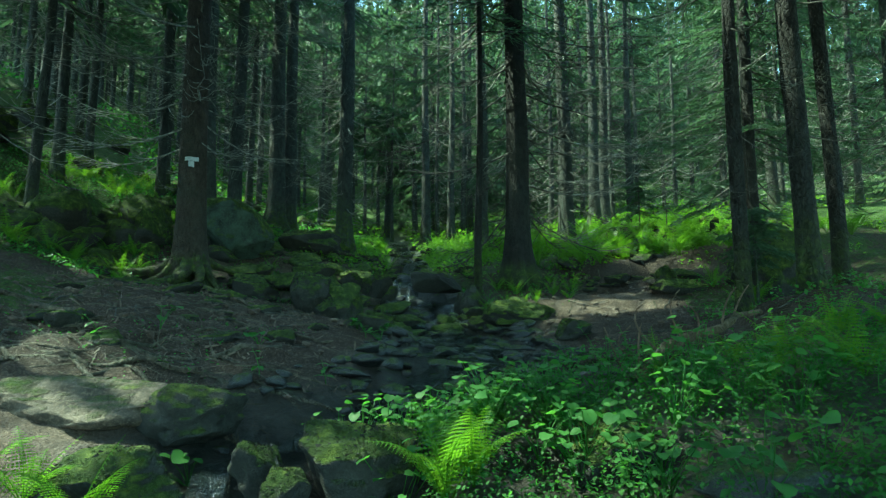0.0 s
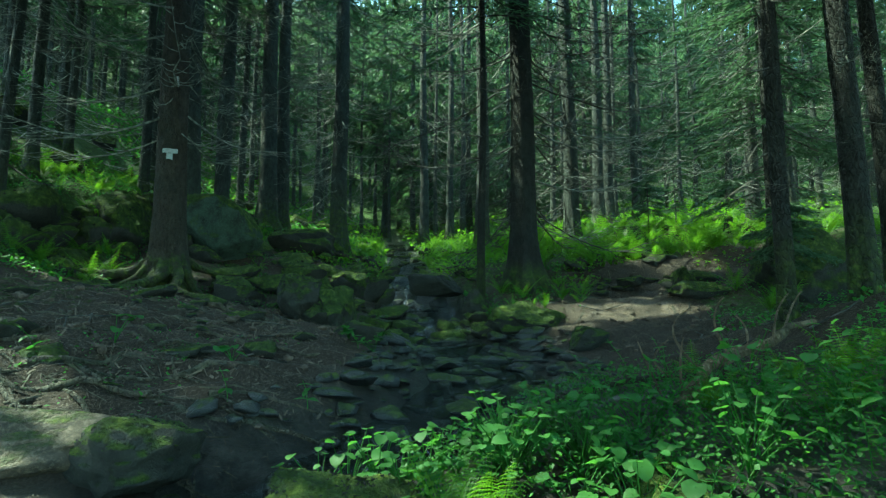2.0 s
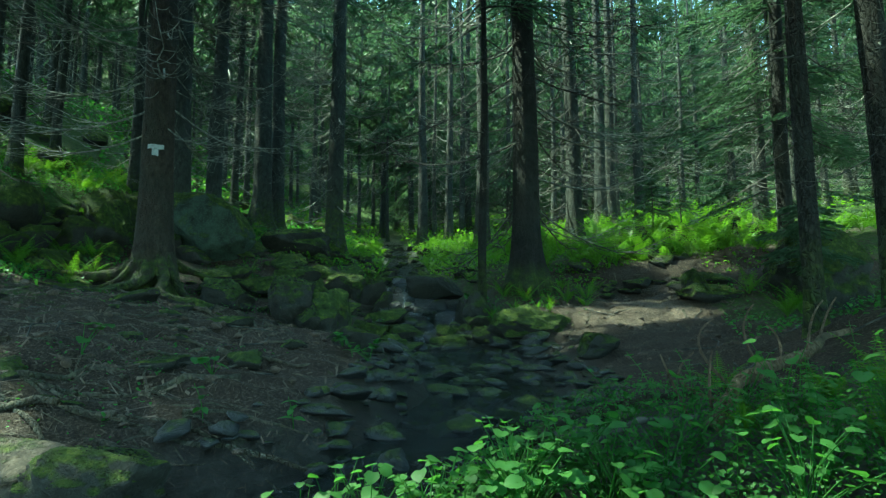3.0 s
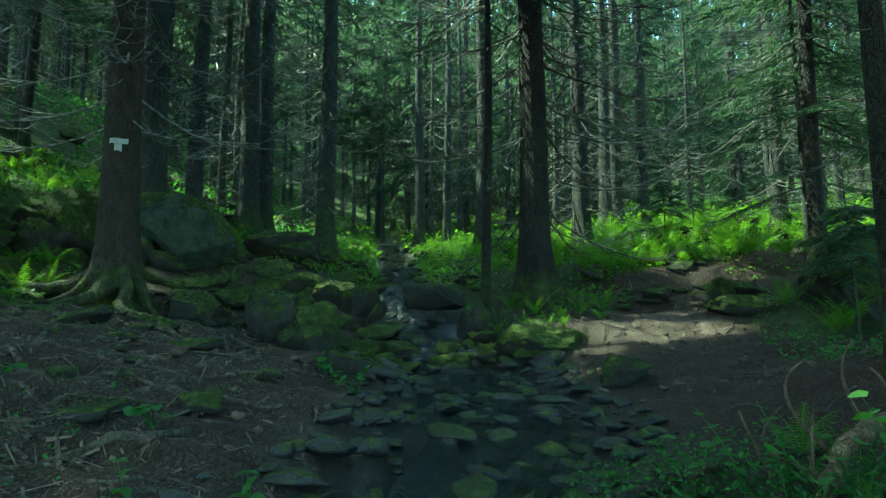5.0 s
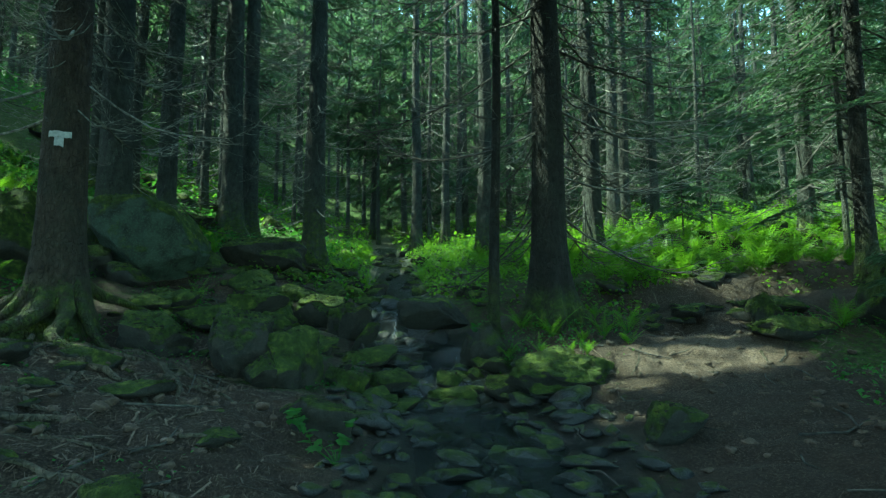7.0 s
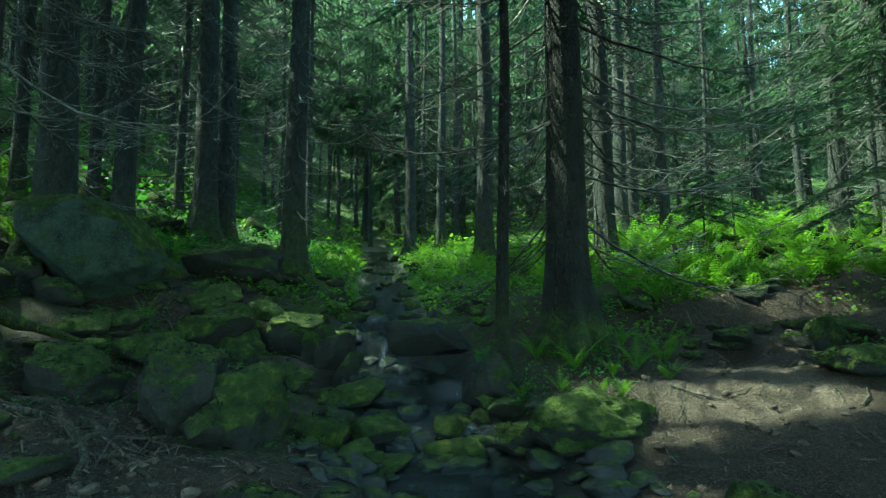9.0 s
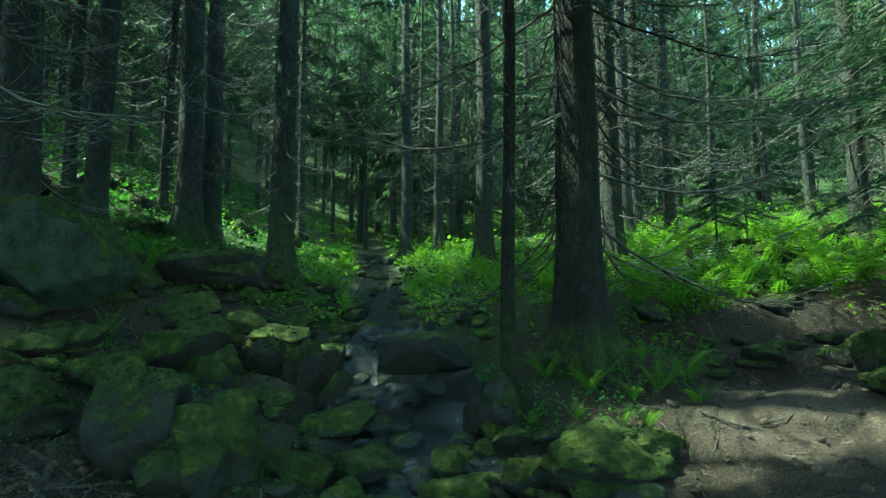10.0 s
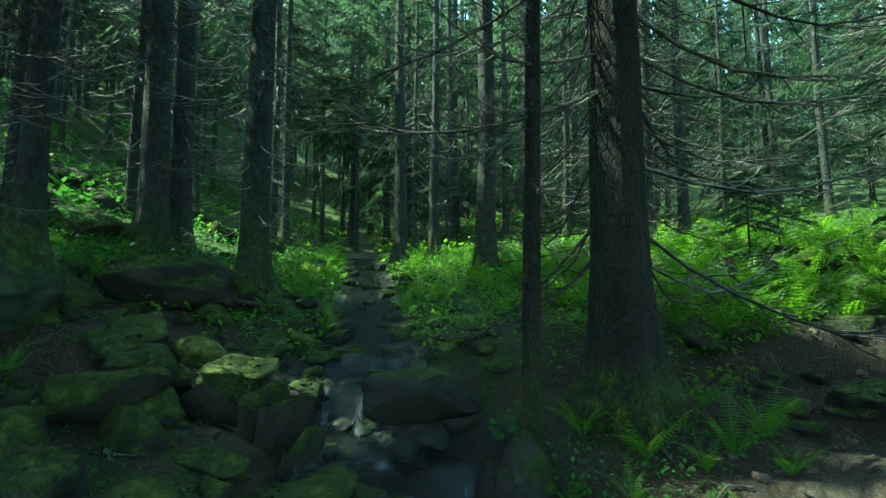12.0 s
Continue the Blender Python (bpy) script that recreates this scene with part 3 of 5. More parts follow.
for i in range(18):
    open_to_sun(-12 + 16 * rng.random(), 17 + 16 * rng.random(), 0.3 + 0.4 * rng.random(), 1 + 6 * rng.random())
for i in range(56):
    open_to_sun(3.2 + 11 * rng.random(), 12.2 + 14 * rng.random(), 0.4 + 0.6 * rng.random(), 0.3)
for i in range(16):
    open_to_sun(-3 + 5 * rng.random(), 17.5 + 10 * rng.random(), 0.4 + 0.5 * rng.random(), 0.3)
for i in range(30):
    open_to_sun(-15 + 9 * rng.random(), 10 + 12 * rng.random(), 0.3 + 0.4 * rng.random(), 2 + 7 * rng.random())
for i in range(30):
    open_to_sun(-7 + 15 * rng.random(), 14 + 14 * rng.random(), 0.12 + 0.22 * rng.random(), 1 + 7 * rng.random())
for i in range(120):
    open_to_sun(-14 + 15 * rng.random(), 9.5 + 17 * rng.random(), 0.08 + 0.12 * rng.random(), 1 + 8 * rng.random())
for i in range(9):
    open_to_sun(3.0 + 4.0 * rng.random(), 10.7 + 2.2 * rng.random(), 0.16 + 0.2 * rng.random(), 0.2)
for i in range(16):
    open_to_sun(-12 + 6 * rng.random(), 9 + 12 * rng.random(), 0.2 + 0.3 * rng.random(), 0.3)

STAND = []
marked_tree = spruce(-4.22, 8.75, 0.48, 19, 6.5, 2.6, 55, 1, mat=BARK_BROWN, flare=1.15, moss_h=0.55, dead=(2.2, 6.5, 40, 2.4), pale=True,
                     label="thick brown spruce with a white trail mark and mossy roots")
spruce(1.42, 10.0, 0.46, 21, 4.8, 2.9, 70, 2, flare=1.1, moss_h=0.3, bare_front=True, dead=(1.0, 7, 110, 2.7), label="big dark spruce trunk standing beside the brook")
spruce(0.64, 9.72, 0.145, 11, 4.6, 1.6, 30, 3, flare=0.3, lean=(0.004, 0), dead=(1.5, 5, 16, 0.9), label="thin straight young spruce trunk beside the brook")
spruce(-2.62, 13.8, 0.42, 19, 6.0, 2.4, 50, 4, dead=(1.0, 7.5, 76, 1.9), moss_h=1.6, pale=True)
spruce(3.27, 5.75, 0.16, 15, 4.5, 2.2, 40, 5, flare=0.4, dead=(1.2, 5, 14, 1.3))
spruce(3.86, 5.55, 0.225, 18, 5.0, 2.4, 45, 6, flare=0.4, dead=(1.0, 5, 14, 1.3))
spruce(4.5, 5.95, 0.17, 15, 5.0, 2.0, 35, 7, flare=0.4, dead=(1.0, 5, 12, 1.2))
spruce(-0.7, 21.2, 0.38, 18, 6.5, 2.2, 40, 8, dead=(1, 7, 30, 1.5))
spruce(0.35, 22.8, 0.33, 18, 6.0, 2.2, 40, 9, dead=(1, 7, 30, 1.5))
spruce(1.02, 26.0, 0.3, 18, 5.5, 2.2, 40, 10, dead=(1, 7, 20, 1.3))
spruce(1.22, 16.7, 0.42, 19, 5.5, 2.4, 50, 11, dead=(0.8, 6.5, 30, 1.2), moss_h=0.9, label="pale grey spruce trunk with lichen and dead twigs")
spruce(3.44, 14.6, 0.42, 19, 3.4, 2.9, 80, 12, dead=(0.8, 6, 60, 2.6))
spruce(5.8, 19.9, 0.42, 19, 4.0, 2.8, 75, 13, dead=(0.8, 6, 22, 1.4))
spruce(6.35, 20.4, 0.4, 18, 4.5, 2.6, 50, 14, dead=(0.8, 6, 22, 1.4))
spruce(7.3, 20.2, 0.3, 17, 3.0, 2.6, 75, 15, dead=(0.8, 6, 20, 1.3))
spruce(-5.2, 11.3, 0.5, 20, 7, 2.5, 50, 16, dead=(1.0, 8, 60, 1.9))
spruce(-5.1, 12.7, 0.34, 18, 7, 2.3, 45, 17, dead=(0.8, 8, 56, 1.8))
spruce(-5.0, 15.6, 0.5, 20, 7, 2.4, 45, 18, dead=(0.8, 8, 52, 1.9))
spruce(-4.75, 16.1, 0.42, 19, 7, 2.3, 45, 19, dead=(0.8, 8, 52, 1.9))
spruce(8.2, 14.4, 0.34, 18, 2.4, 2.6, 80, 20, dead=(0.8, 5, 18, 1.3))
spruce(6.3, 10.6, 0.26, 16, 2.6, 2.4, 80, 21, dead=(0.8, 5, 16, 1.2))
spruce(8.9, 14.0, 0.28, 17, 2.4, 2.6, 80, 22, dead=(0.8, 5, 16, 1.2))

spruce(6.9, 11.7, 0.1, 9.5, 0.9, 2.0, 58, 24, droop=0.55, flare=0.3, dead=(0.4, 2.5, 8, 0.7), label="young spruce with drooping green boughs near the path")
for i, (x, y, h) in enumerate(((5.5, 14.6, 1.9), (6.6, 15.4, 2.4), (7.4, 13.2, 1.6), (9.6, 17.2, 2.2), (4.7, 7.9, 1.8))):
    spruce(x, y, 0.05, h, 0.7, 0.55, 16, 840 + i, fine=False, dead=(0.2, 0.8, 4, 0.3), label="thin young spruce sapling in the glade", sliver=0.6, flare=0.2)

# the stand on the sunny side, which keeps the slope and the brook in shade
# most are out of view, behind and right too; added to block light
for i, (x, y, d, h) in enumerate(((-7.6, 9.6, 0.24, 17), (-8.5, 11.4, 0.3, 19), (-9.3, 13.5, 0.28, 18), (-8.0, 6.9, 0.35, 19), (-6.3, 6.9, 0.3, 18), (-8.9, 7.9, 0.34, 20), (-9.2, 5.4, 0.34, 20), (-6.0, 2.2, 0.3, 18), (-8.0, 3.2, 0.32, 19), (-10.6, 9.6, 0.34, 20),
                                  (-11.2, 6.8, 0.34, 20), (-10.4, 3.9, 0.3, 20), (-6.9, 0.2, 0.3, 18), (-9.2, 1.2, 0.3, 19), (-11.5, 11.9, 0.3, 20), (-12.6, 8.6, 0.3, 20), (-7.2, 13.2, 0.3, 19), (-8.6, 16.0, 0.34, 20), (-10.8, 15.2, 0.3, 20), (-6.8, 18.2, 0.32, 20), (2.6, -1.6, 0.3, 19), (-2.6, -2.4, 0.3, 19), (5.4, 1.4, 0.3, 19), (5.6, 3.6, 0.3, 19), (0.4, -4.4, 0.3, 20), (7.4, 4.6, 0.3, 19), (7.6, 2.0, 0.3, 19), (4.6, -3.6, 0.3, 19), (-4.6, -0.6, 0.3, 18), (-0.9, -3.4, 0.3, 19), (1.9, -5.2, 0.3, 19), (-3.6, -5.0, 0.3, 19), (-0.8, -7.2, 0.3, 19), (3.4, -8.4, 0.3, 19), (-5.4, -3.2, 0.3, 19), (6.9, -1.4, 0.3, 19), (9.6, 4.2, 0.3, 19), (9.4, 7.4, 0.3, 18))):
    spruce(x, y, 0.78 * d, h, 5.6, 3.3, 85, 900 + i, fine=False, dead=(0.8, 8, 44 if y > 5 and x < 0 else 0, 2.0), sliver=2.6, dense=0.62, blades=4)
    STAND.append((x, y))

# the wood further back: six growths, repeated
protos = {}
spots = []
r2 = np.random.default_rng(5)
tries = 0
taken = [(-4.22, 8.75), (1.5, 10), (0.64, 9.7), (-2.62, 13.8), (-0.7, 21.2), (0.35, 22.8), (1.02, 26), (1.22, 16.7), (3.44, 14.6), (5.8, 19.9), (6.35, 20.4), (7.3, 20.2), (-5.2, 11.3), (-5.1, 12.7),
         (-5.0, 15.6), (-4.3, 15.3), (8.2, 14.4), (6.3, 10.6), (8.9, 14.0), (3.26, 5.75), (3.88, 5.55), (4.5, 5.95), (6.9, 11.7)] + STAND
def blocks_sun(x, y):
    """A trunk that would stand in one of the chief beams of sun."""
    hor = SUNV[:2] / np.linalg.norm(SUNV[:2])
    for p, rad in GAPS[:N_CHIEF]:
        q = np.array([x, y]) - p[:2]
        t = q @ hor
        if 0 < t < 14 and abs(q[0] * hor[1] - q[1] * hor[0]) < 0.35 + 0.3 * rad:
            return True
    return False


while len(spots) < 255 and tries < 40000:
    tries += 1
    y = 1 + 54 * r2.random()
    x = (r2.random() * 2 - 1) * (8 + 0.9 * y)
    if x > 0.2 * y + 6 and r2.random() < 0.34:
        x = -x
    if (abs(x - float(stream_x(y))) < 1.6 and y < 27) or (abs(x) < 5.0 and y < 17) or (-1.5 < x < 10 and 6 < y < 22) or (abs(x + 0.06 * y) < 0.1 * y and y < 25):
        continue
    if -7 < x < -4 and y < 10.5:
        continue
    if 0.66 * y < x < 0.95 * y and y > 10 and r2.random() < 0.5:
        continue
    if y < 20 and blocks_sun(x, y):
        continue
    if min(math.hypot(x - a, y - b) for a, b in taken) < (1.5 if x < 0 or y > 25 else 2.0):
        continue
    taken.append((x, y))
    spots.append((x, y))
for n, (x, y) in enumerate(spots):
    k = int(r2.integers(3)) if x < -0.06 * y - 1 else int(r2.integers(2, 6))
    turn, s = float(r2.random() * 360), 0.8 + 0.4 * float(r2.random())
    lowcrown = (6.5, 5.5, 5.0, 3.0, 2.0, 1.0)[k]
    if x < 0 and y < 26:
        lowcrown += 1.2
    if y < 26 and x > 2:
        spruce(x, y, 0.18 + 0.12 * s * float(r2.random()), (15 + k) * s, lowcrown * s, 2.8, 50, 3000 + n, fine=False, dead=(0.7, lowcrown * s + 2.0, 34, 2.1), sliver=1.15, dense=0.75, blades=10)
    elif y < 26:
        spruce(x, y, 0.17 + 0.12 * s * float(r2.random()), (15 + k) * s, lowcrown * s, 2.9, 48, 3000 + n, fine=False, dead=(0.6, lowcrown * s + 3.0, 64, 2.2), sliver=2.2, dense=0.56, blades=4)
    elif k not in protos:
        protos[k] = spruce(x, y, 0.21 + 0.02 * k, 17 + k, lowcrown, 2.7, 46, 60 + k, fine=False, dead=(0.7, lowcrown + 3.0, 16, 2.1), sliver=2.1, dense=0.5, blades=9)
    else:
        copy_thing(protos[k], pose(x, y, h_at(x, y) - 0.05, 0, 0, turn) @ Matrix.Scale(s, 4))


def far_wood():
    """The close wood on the hillside beyond, too far off to count its trees."""
    r = np.random.default_rng(77)
    vs, fs, tv, tf, n0 = [], [], [], [], 0
    for _ in range(430):
        y = 50 + 50 * r.random()
        x = (r.random() * 2 - 1) * 0.95 * y
        z, h = h_at(x, y), 15 + 8 * r.random()
        n = 150
        hh = 0.6 + (h - 0.6) * r.random(n)
        a, rad = r.random(n) * 6.28, (0.4 + 2.6 * (1 - hh / h)) * r.random(n) ** 0.6
        P = np.stack([x + rad * np.cos(a), y + rad * np.sin(a), z + hh], -1)
        d = np.stack([np.cos(a) * 0.7, np.sin(a) * 0.7, -0.5 - 0.4 * r.random(n)], -1) * (0.5 + 0.5 * r.random(n))[:, None]
        w = np.stack([-np.sin(a), np.cos(a), 0 * a], -1) * 0.17
        vs.append(np.stack([P - d + w, P + d, P - d - w], 1).reshape(-1, 3))
        tv.append(([(x, y, z - 1), (x, y, z + h)], [0.2, 0.03]))
    V = np.concatenate(vs)
    a, b = tubes(tv, 5)
    F = np.arange(len(V)).reshape(-1, 3)
    me = mesh_of("far_wood", np.concatenate([V, a]), [F, b + len(V)], False, NEEDLES)
    me.materials.append(BARK_HAZE_GREY)
    me.polygons.foreach_set("material_index", np.concatenate([np.zeros(len(F)), np.ones(len(b))]).astype(np.int32))
    tagged(new("far_wood", me), label="dense dark green spruce wood on the hillside", category="trees", kind="stuff")


far_wood()

# ---- stones ----
def rock_mesh(seed, sub=3, rough=0.16, cuts=7, flat=1.0, mat=None, freq=1.4, square=2, lump=0.28):
    r = np.random.default_rng(seed)
    bm = bmesh.new()
    bmesh.ops.create_icosphere(bm, subdivisions=sub, radius=1.0)
    P = np.array([v.co[:] for v in bm.verts])
    P = P / (np.abs(P) ** square).sum(axis=1)[:, None] ** (1 / square) * 1.12
    off = r.random(3) * 50
    P = P * (1 + lump * fbm(*(P * 0.9 + off).T, 2, seed))[:, None]
    for _ in range(cuts + 5):
        n = r.normal(size=3)
        n /= np.linalg.norm(n)
        P = P - np.clip(P @ n - (0.6 + 0.35 * r.random()), 0, None)[:, None] * n * 0.97
    u = P / np.linalg.norm(P, axis=1)[:, None]
    crag = 1 - np.abs(fbm(*(P * freq * 1.6 + off).T, 3, seed, 0.55)) * 1.4
    P = P + u * (rough * (0.55 * fbm(*(P * freq + off).T, 4, seed, 0.6) - 0.4 * (crag - 0.6)))[:, None]
    P[:, 2] *= flat
    F = np.array([[v.index for v in f.verts] for f in bm.faces])
    bm.free()
    if mat in (STONE_MOSS, STONE, STONE_LICHEN, None) and sub > 2:
        A, B, C = P[F[:, 0]], P[F[:, 1]], P[F[:, 2]]
        n = np.cross(B - A, C - A)
        n /= np.linalg.norm(n, axis=1)[:, None] + 1e-12
        wild = fbm(*(A * 2.3 + off).T, 2, seed + 3)
        ids = np.flatnonzero(n[:, 2] + 0.5 * wild > (0.25 if mat is STONE_MOSS else 0.55))
        if len(ids):
            ids = r.choice(ids, min(3 * len(ids), 150 if sub == 3 else 900))
            u, v = r.random((2, len(ids), 1))
            u, v = np.where(u + v > 1, 1 - u, u), np.where(u + v > 1, 1 - v, v)
            Q = A[ids] + u * (B - A)[ids] + v * (C - A)[ids]
            l = {3: 0.07, 4: 0.05}.get(sub, 0.032) * (0.5 + r.random(len(ids)))[:, None]
            tip = n[ids] * 0.55 + 0.8 * r.normal(size=(len(ids), 3)) * (1, 1, 0.5)
            wv = np.cross(tip, r.normal(size=(len(ids), 3))) * 0.3
            T = np.stack([Q - wv * l, Q + tip * l, Q + wv * l], 1).reshape(-1, 3)
            F = np.concatenate([F, np.arange(len(T)).reshape(-1, 3) + len(P)])
            P = np.concatenate([P, T])
    return mesh_of("stone", P, F, True, mat or STONE)


def rock(name, x, y, size, seed, label, turn=0.0, sink=0.3, mat=None, sub=4, rough=0.16, cuts=7, tilt=0.0, group="stones", z=None, square=2, lump=0.28):
    sx, sy, sz = (s / 2 for s in size)
    ob = new(name, rock_mesh(seed, sub, rough, cuts, 1.0, mat, 1.4, square, lump))
    zz = h_at(x, y) if z is None else z
    ob.matrix_basis = pose(x, y, zz + sz * (1 - 2 * sink), tilt, 0, turn) @ Matrix.Diagonal((sx, sy, sz, 1))
    return tagged(ob, label=label, category="rock", group=group)


face_boulder = rock("boulder", -4.32, 10.85, (1.34, 1.0, 1.34), 11, "large upright boulder with a flat face and mossy top", 8, 0.34, STONE_LICHEN, 5, 0.14, 0, square=7, lump=0.12)
for v in face_boulder.data.vertices:
    x, y, z = v.co
    if x > 0:
        x *= 1 - 0.42 * max(z, 0) + 0.62 * min(z, 0) + 0.12
    v.co = (x, y - 0.12 * z, z - 0.2 * max(x, 0) * max(z, 0))
# two stones added to darken the hollow under the boulder
rock("stone", -4.85, 10.25, (0.7, 0.5, 0.5), 118, "dark mossy stone added in the hollow under the big boulder", 20, 0.3, STONE)
rock("stone", -4.3, 10.2, (0.6, 0.4, 0.4), 119, "dark mossy stone added in the hollow under the big boulder", -10, 0.3, STONE)
rock("stone", -2.12, 8.5, (0.66, 0.7, 0.9), 112, "tall greenish boulder beside the brook", 25, 0.2, STONE, 5, 0.16, 3, square=4)
rock("stone", -1.68, 8.42, (0.5, 0.6, 0.66), 113, "squat mossy boulder leaning on a taller one", -12, 0.2, STONE_MOSS, 5, 0.16, 4, square=4)
rock("stone", 1.3, 8.6, (1.2, 0.56, 0.56), 13, "moss covered boulder beside the sunny path", 28, 0.4, STONE_MOSS, 5, 0.25, 4, 0, square=2, lump=0.35)
rock("stone", 4.05, 9.6, (0.4, 0.35, 0.5), 14, "small mossy standing stone", 0, 0.2, STONE_MOSS)
rock("stone", 3.95, 9.05, (1.1, 0.5, 0.32), 15, "long low mossy stone beside the path", 5, 0.2, STONE_MOSS)
rock("stone", 4.35, 12.8, (0.8, 0.7, 0.6), 16, "dark boulder among the ferns", 0, 0.2, STONE)
rock("stone", -2.5, 3.7, (1.4, 0.55, 0.29), 17, "long flat bare brown boulder with pale lit top", 4, 0.5, STONE_BARE, 5, 0.2, 0, z=0.44)
rock("stone", -1.7, 3.66, (0.76, 0.46, 0.42), 117, "dark mossy boulder butting against a bare slab", -12, 0.5, STONE, 5, 0.2, 0, z=0.36)
rock("stone", -0.5, 3.1, (0.78, 0.5, 0.58), 18, "dark mossy boulder at the brook's edge", 0, 0.18, STONE, 5)
rock("stone", -1.04, 3.1, (0.28, 0.28, 0.34), 19, "mossy boulder beside the little fall", 40, 0.3, STONE, z=0.1)
rock("stone", -0.84, 2.9, (0.26, 0.24, 0.3), 20, "small mossy boulder beside the little fall", 0, 0.3, STONE, z=0.04)
rock("boulder", 5.4, 8.9, (1.7, 1.3, 1.3), 31, "large moss grown boulder beside the path", 30, 0.2, STONE_MOSS, 5)
rock("stone", -0.13, 10.3, (0.86, 0.42, 0.38), 32, "dark wet block that splits the brook", 5, 0.0, STONE_DARK, 5, 0.1, 0, square=5, z=1.33, lump=0.15)
rock("stone", 0.55, 9.42, (0.42, 0.4, 0.46), 33, "dark round stone at the foot of a thin tree", 0, 0.25, STONE)
rock("stone", -3.1, 8.6, (0.9, 0.6, 0.5), 34, "dark stone below the big roots", 0, 0.3, STONE)
rock("stone", -1.75, 8.2, (0.55, 0.5, 0.45), 35, "mossy stone beside a round boulder", 0, 0.2, STONE)
rock("stone", 1.55, 2.55, (0.7, 0.5, 0.3), 36, "dark smooth stone among the herbs", 20, 0.3, STONE_WET)
rock("stone", 0.95, 3.1, (0.6, 0.45, 0.4), 37, "mossy stone under the herbs", 0, 0.3, STONE)
rock("stone", -1.78, 3.0, (0.72, 0.45, 0.4), 38, "dark stone under the bank", 10, 0.3, STONE, 5)
rock("stone", -1.0, 7.0, (0.7, 0.4, 0.35), 39, "mossy stone at the edge of the brook", -30, 0.3, STONE)
rock("stone", 1.75, 7.1, (0.6, 0.4, 0.3), 40, "dark mossy stone at the edge of the brook", 20, 0.3, STONE)

for i, (x, y, size, turn, tilt) in enumerate(((-1.12, 10.0, (0.42, 0.16, 0.62), 35, 24), (-1.0, 9.75, (0.34, 0.13, 0.5), 48, 30), (-1.35, 10.15, (0.4, 0.2, 0.5), 20, 18), (-1.75, 10.3, (0.6, 0.24, 0.55), -20, 30),
                                              (-2.5, 9.9, (0.8, 0.4, 0.42), 15, 14), (-2.9, 9.35, (0.7, 0.4, 0.34), -8, 10), (0.28, 9.5, (0.14, 0.16, 0.5), 10, 8), (-0.55, 8.95, (0.5, 0.34, 0.26), 30, 8), (0.1, 8.75, (0.5, 0.34, 0.22), -15, 5), (0.62, 8.72, (0.42, 0.3, 0.28), 10, 6), (-1.05, 8.7, (0.4, 0.3, 0.3), 0, 10))):
    rock("stone", x, y, size, 600 + i, "mossy slab leaning among the stones of the bank" if i < 6 else "pale mossy stone in the cascade", turn, 0.22, STONE if i % 3 == 0 else STONE_MOSS, 4, 0.14, 4, tilt, "stones of the rocky bank" if i < 6 else "stones in the cascade", None, 4, 0.15)
rock("boulder", -3.15, 12.3, (1.3, 0.8, 0.8), 640, "broad brown boulder with a mossy end", 12, 0.3, STONE, 5, 0.14, 3, square=3)

STONES = {k: [rock_mesh(200 + 10 * j + i, 3, 0.22, 15, 1.0, mt, 1.2, 3, 0.2) for i in range(5)] for j, (k, mt) in enumerate((("wet", STONE_WET), ("mossy", STONE_MOSS), ("grey", STONE)))}

PEBBLES = [rock_mesh(260 + i, 2, 0.3, 9, 1.0, STONE_WET, 1.2) for i in range(5)]
CLODS = [rock_mesh(280 + i, 2, 0.4, 5, 1.0, CLOD, 1.6) for i in range(5)]


def strew(kind, n, where, size, flat, label, seed, sink=0.3, group="stones", joined="", small=None):
    """Loose stones over a stretch of the plan; those too far off to count are joined."""
    r = np.random.default_rng(seed)
    vs, fs, n0 = [], [], 0
    for _ in range(n):
        x, y = where(r)
        s = size[0] + (size[1] - size[0]) * float(r.random()) ** 1.7
        me = (small or STONES[kind])[int(r.integers(5))]
        f = flat * (0.7 + 0.6 * float(r.random()))
        m = pose(x, y, h_at(x, y) + s / 2 * f * (1 - 2 * sink), *(float(a) for a in r.normal(size=2) * 9), float(r.random() * 360)) @ Matrix.Diagonal((s / 2, s / 2 * (0.6 + 0.4 * float(r.random())), s / 2 * f, 1))
        if joined:
            co = np.empty(len(me.vertices) * 3, np.float32)
            me.vertices.foreach_get("co", co)
            M = np.array(m)
            vs.append(co.reshape(-1, 3) @ M[:3, :3].T + M[:3, 3])
            fi = np.empty(len(me.loops), np.int32)
            me.loops.foreach_get("vertex_index", fi)
            fs.append(fi.reshape(-1, 3) + n0)
            n0 += len(me.vertices)
        else:
            ob = new("stone", me)
            ob.matrix_basis = m
            tagged(ob, label=label, category="rock", group=group)
    if joined:
        tagged(new("rubble", mesh_of("rubble", np.concatenate(vs), np.concatenate(fs), True, me.materials[0])), label=joined, category="rocks", kind="stuff")


def box(x0, x1, y0, y1):
    return lambda r: (x0 + (x1 - x0) * float(r.random()), y0 + (y1 - y0) * float(r.random()))


def along(y0, y1, w):
    def pick(r):
        y = y0 + (y1 - y0) * float(r.random())
        return float(stream_x(y)) + (float(r.random()) * 2 - 1) * w, y
    return pick


strew("wet", 120, along(4.6, 8.7, 1.15), (0.14, 0.5), 0.3, "flat dark wet slate in the brook bed", 1, 0.25, "slates in the brook")
strew("wet", 56, along(8.7, 12.5, 0.75), (0.15, 0.46), 0.6, "dark wet stone in the cascade", 2, 0.38, "stones in the cascade")
strew("mossy", 26, along(8.4, 9.4, 0.95), (0.18, 0.46), 0.5, "pale mossy stone in the cascade", 3, 0.28, "stones in the cascade")
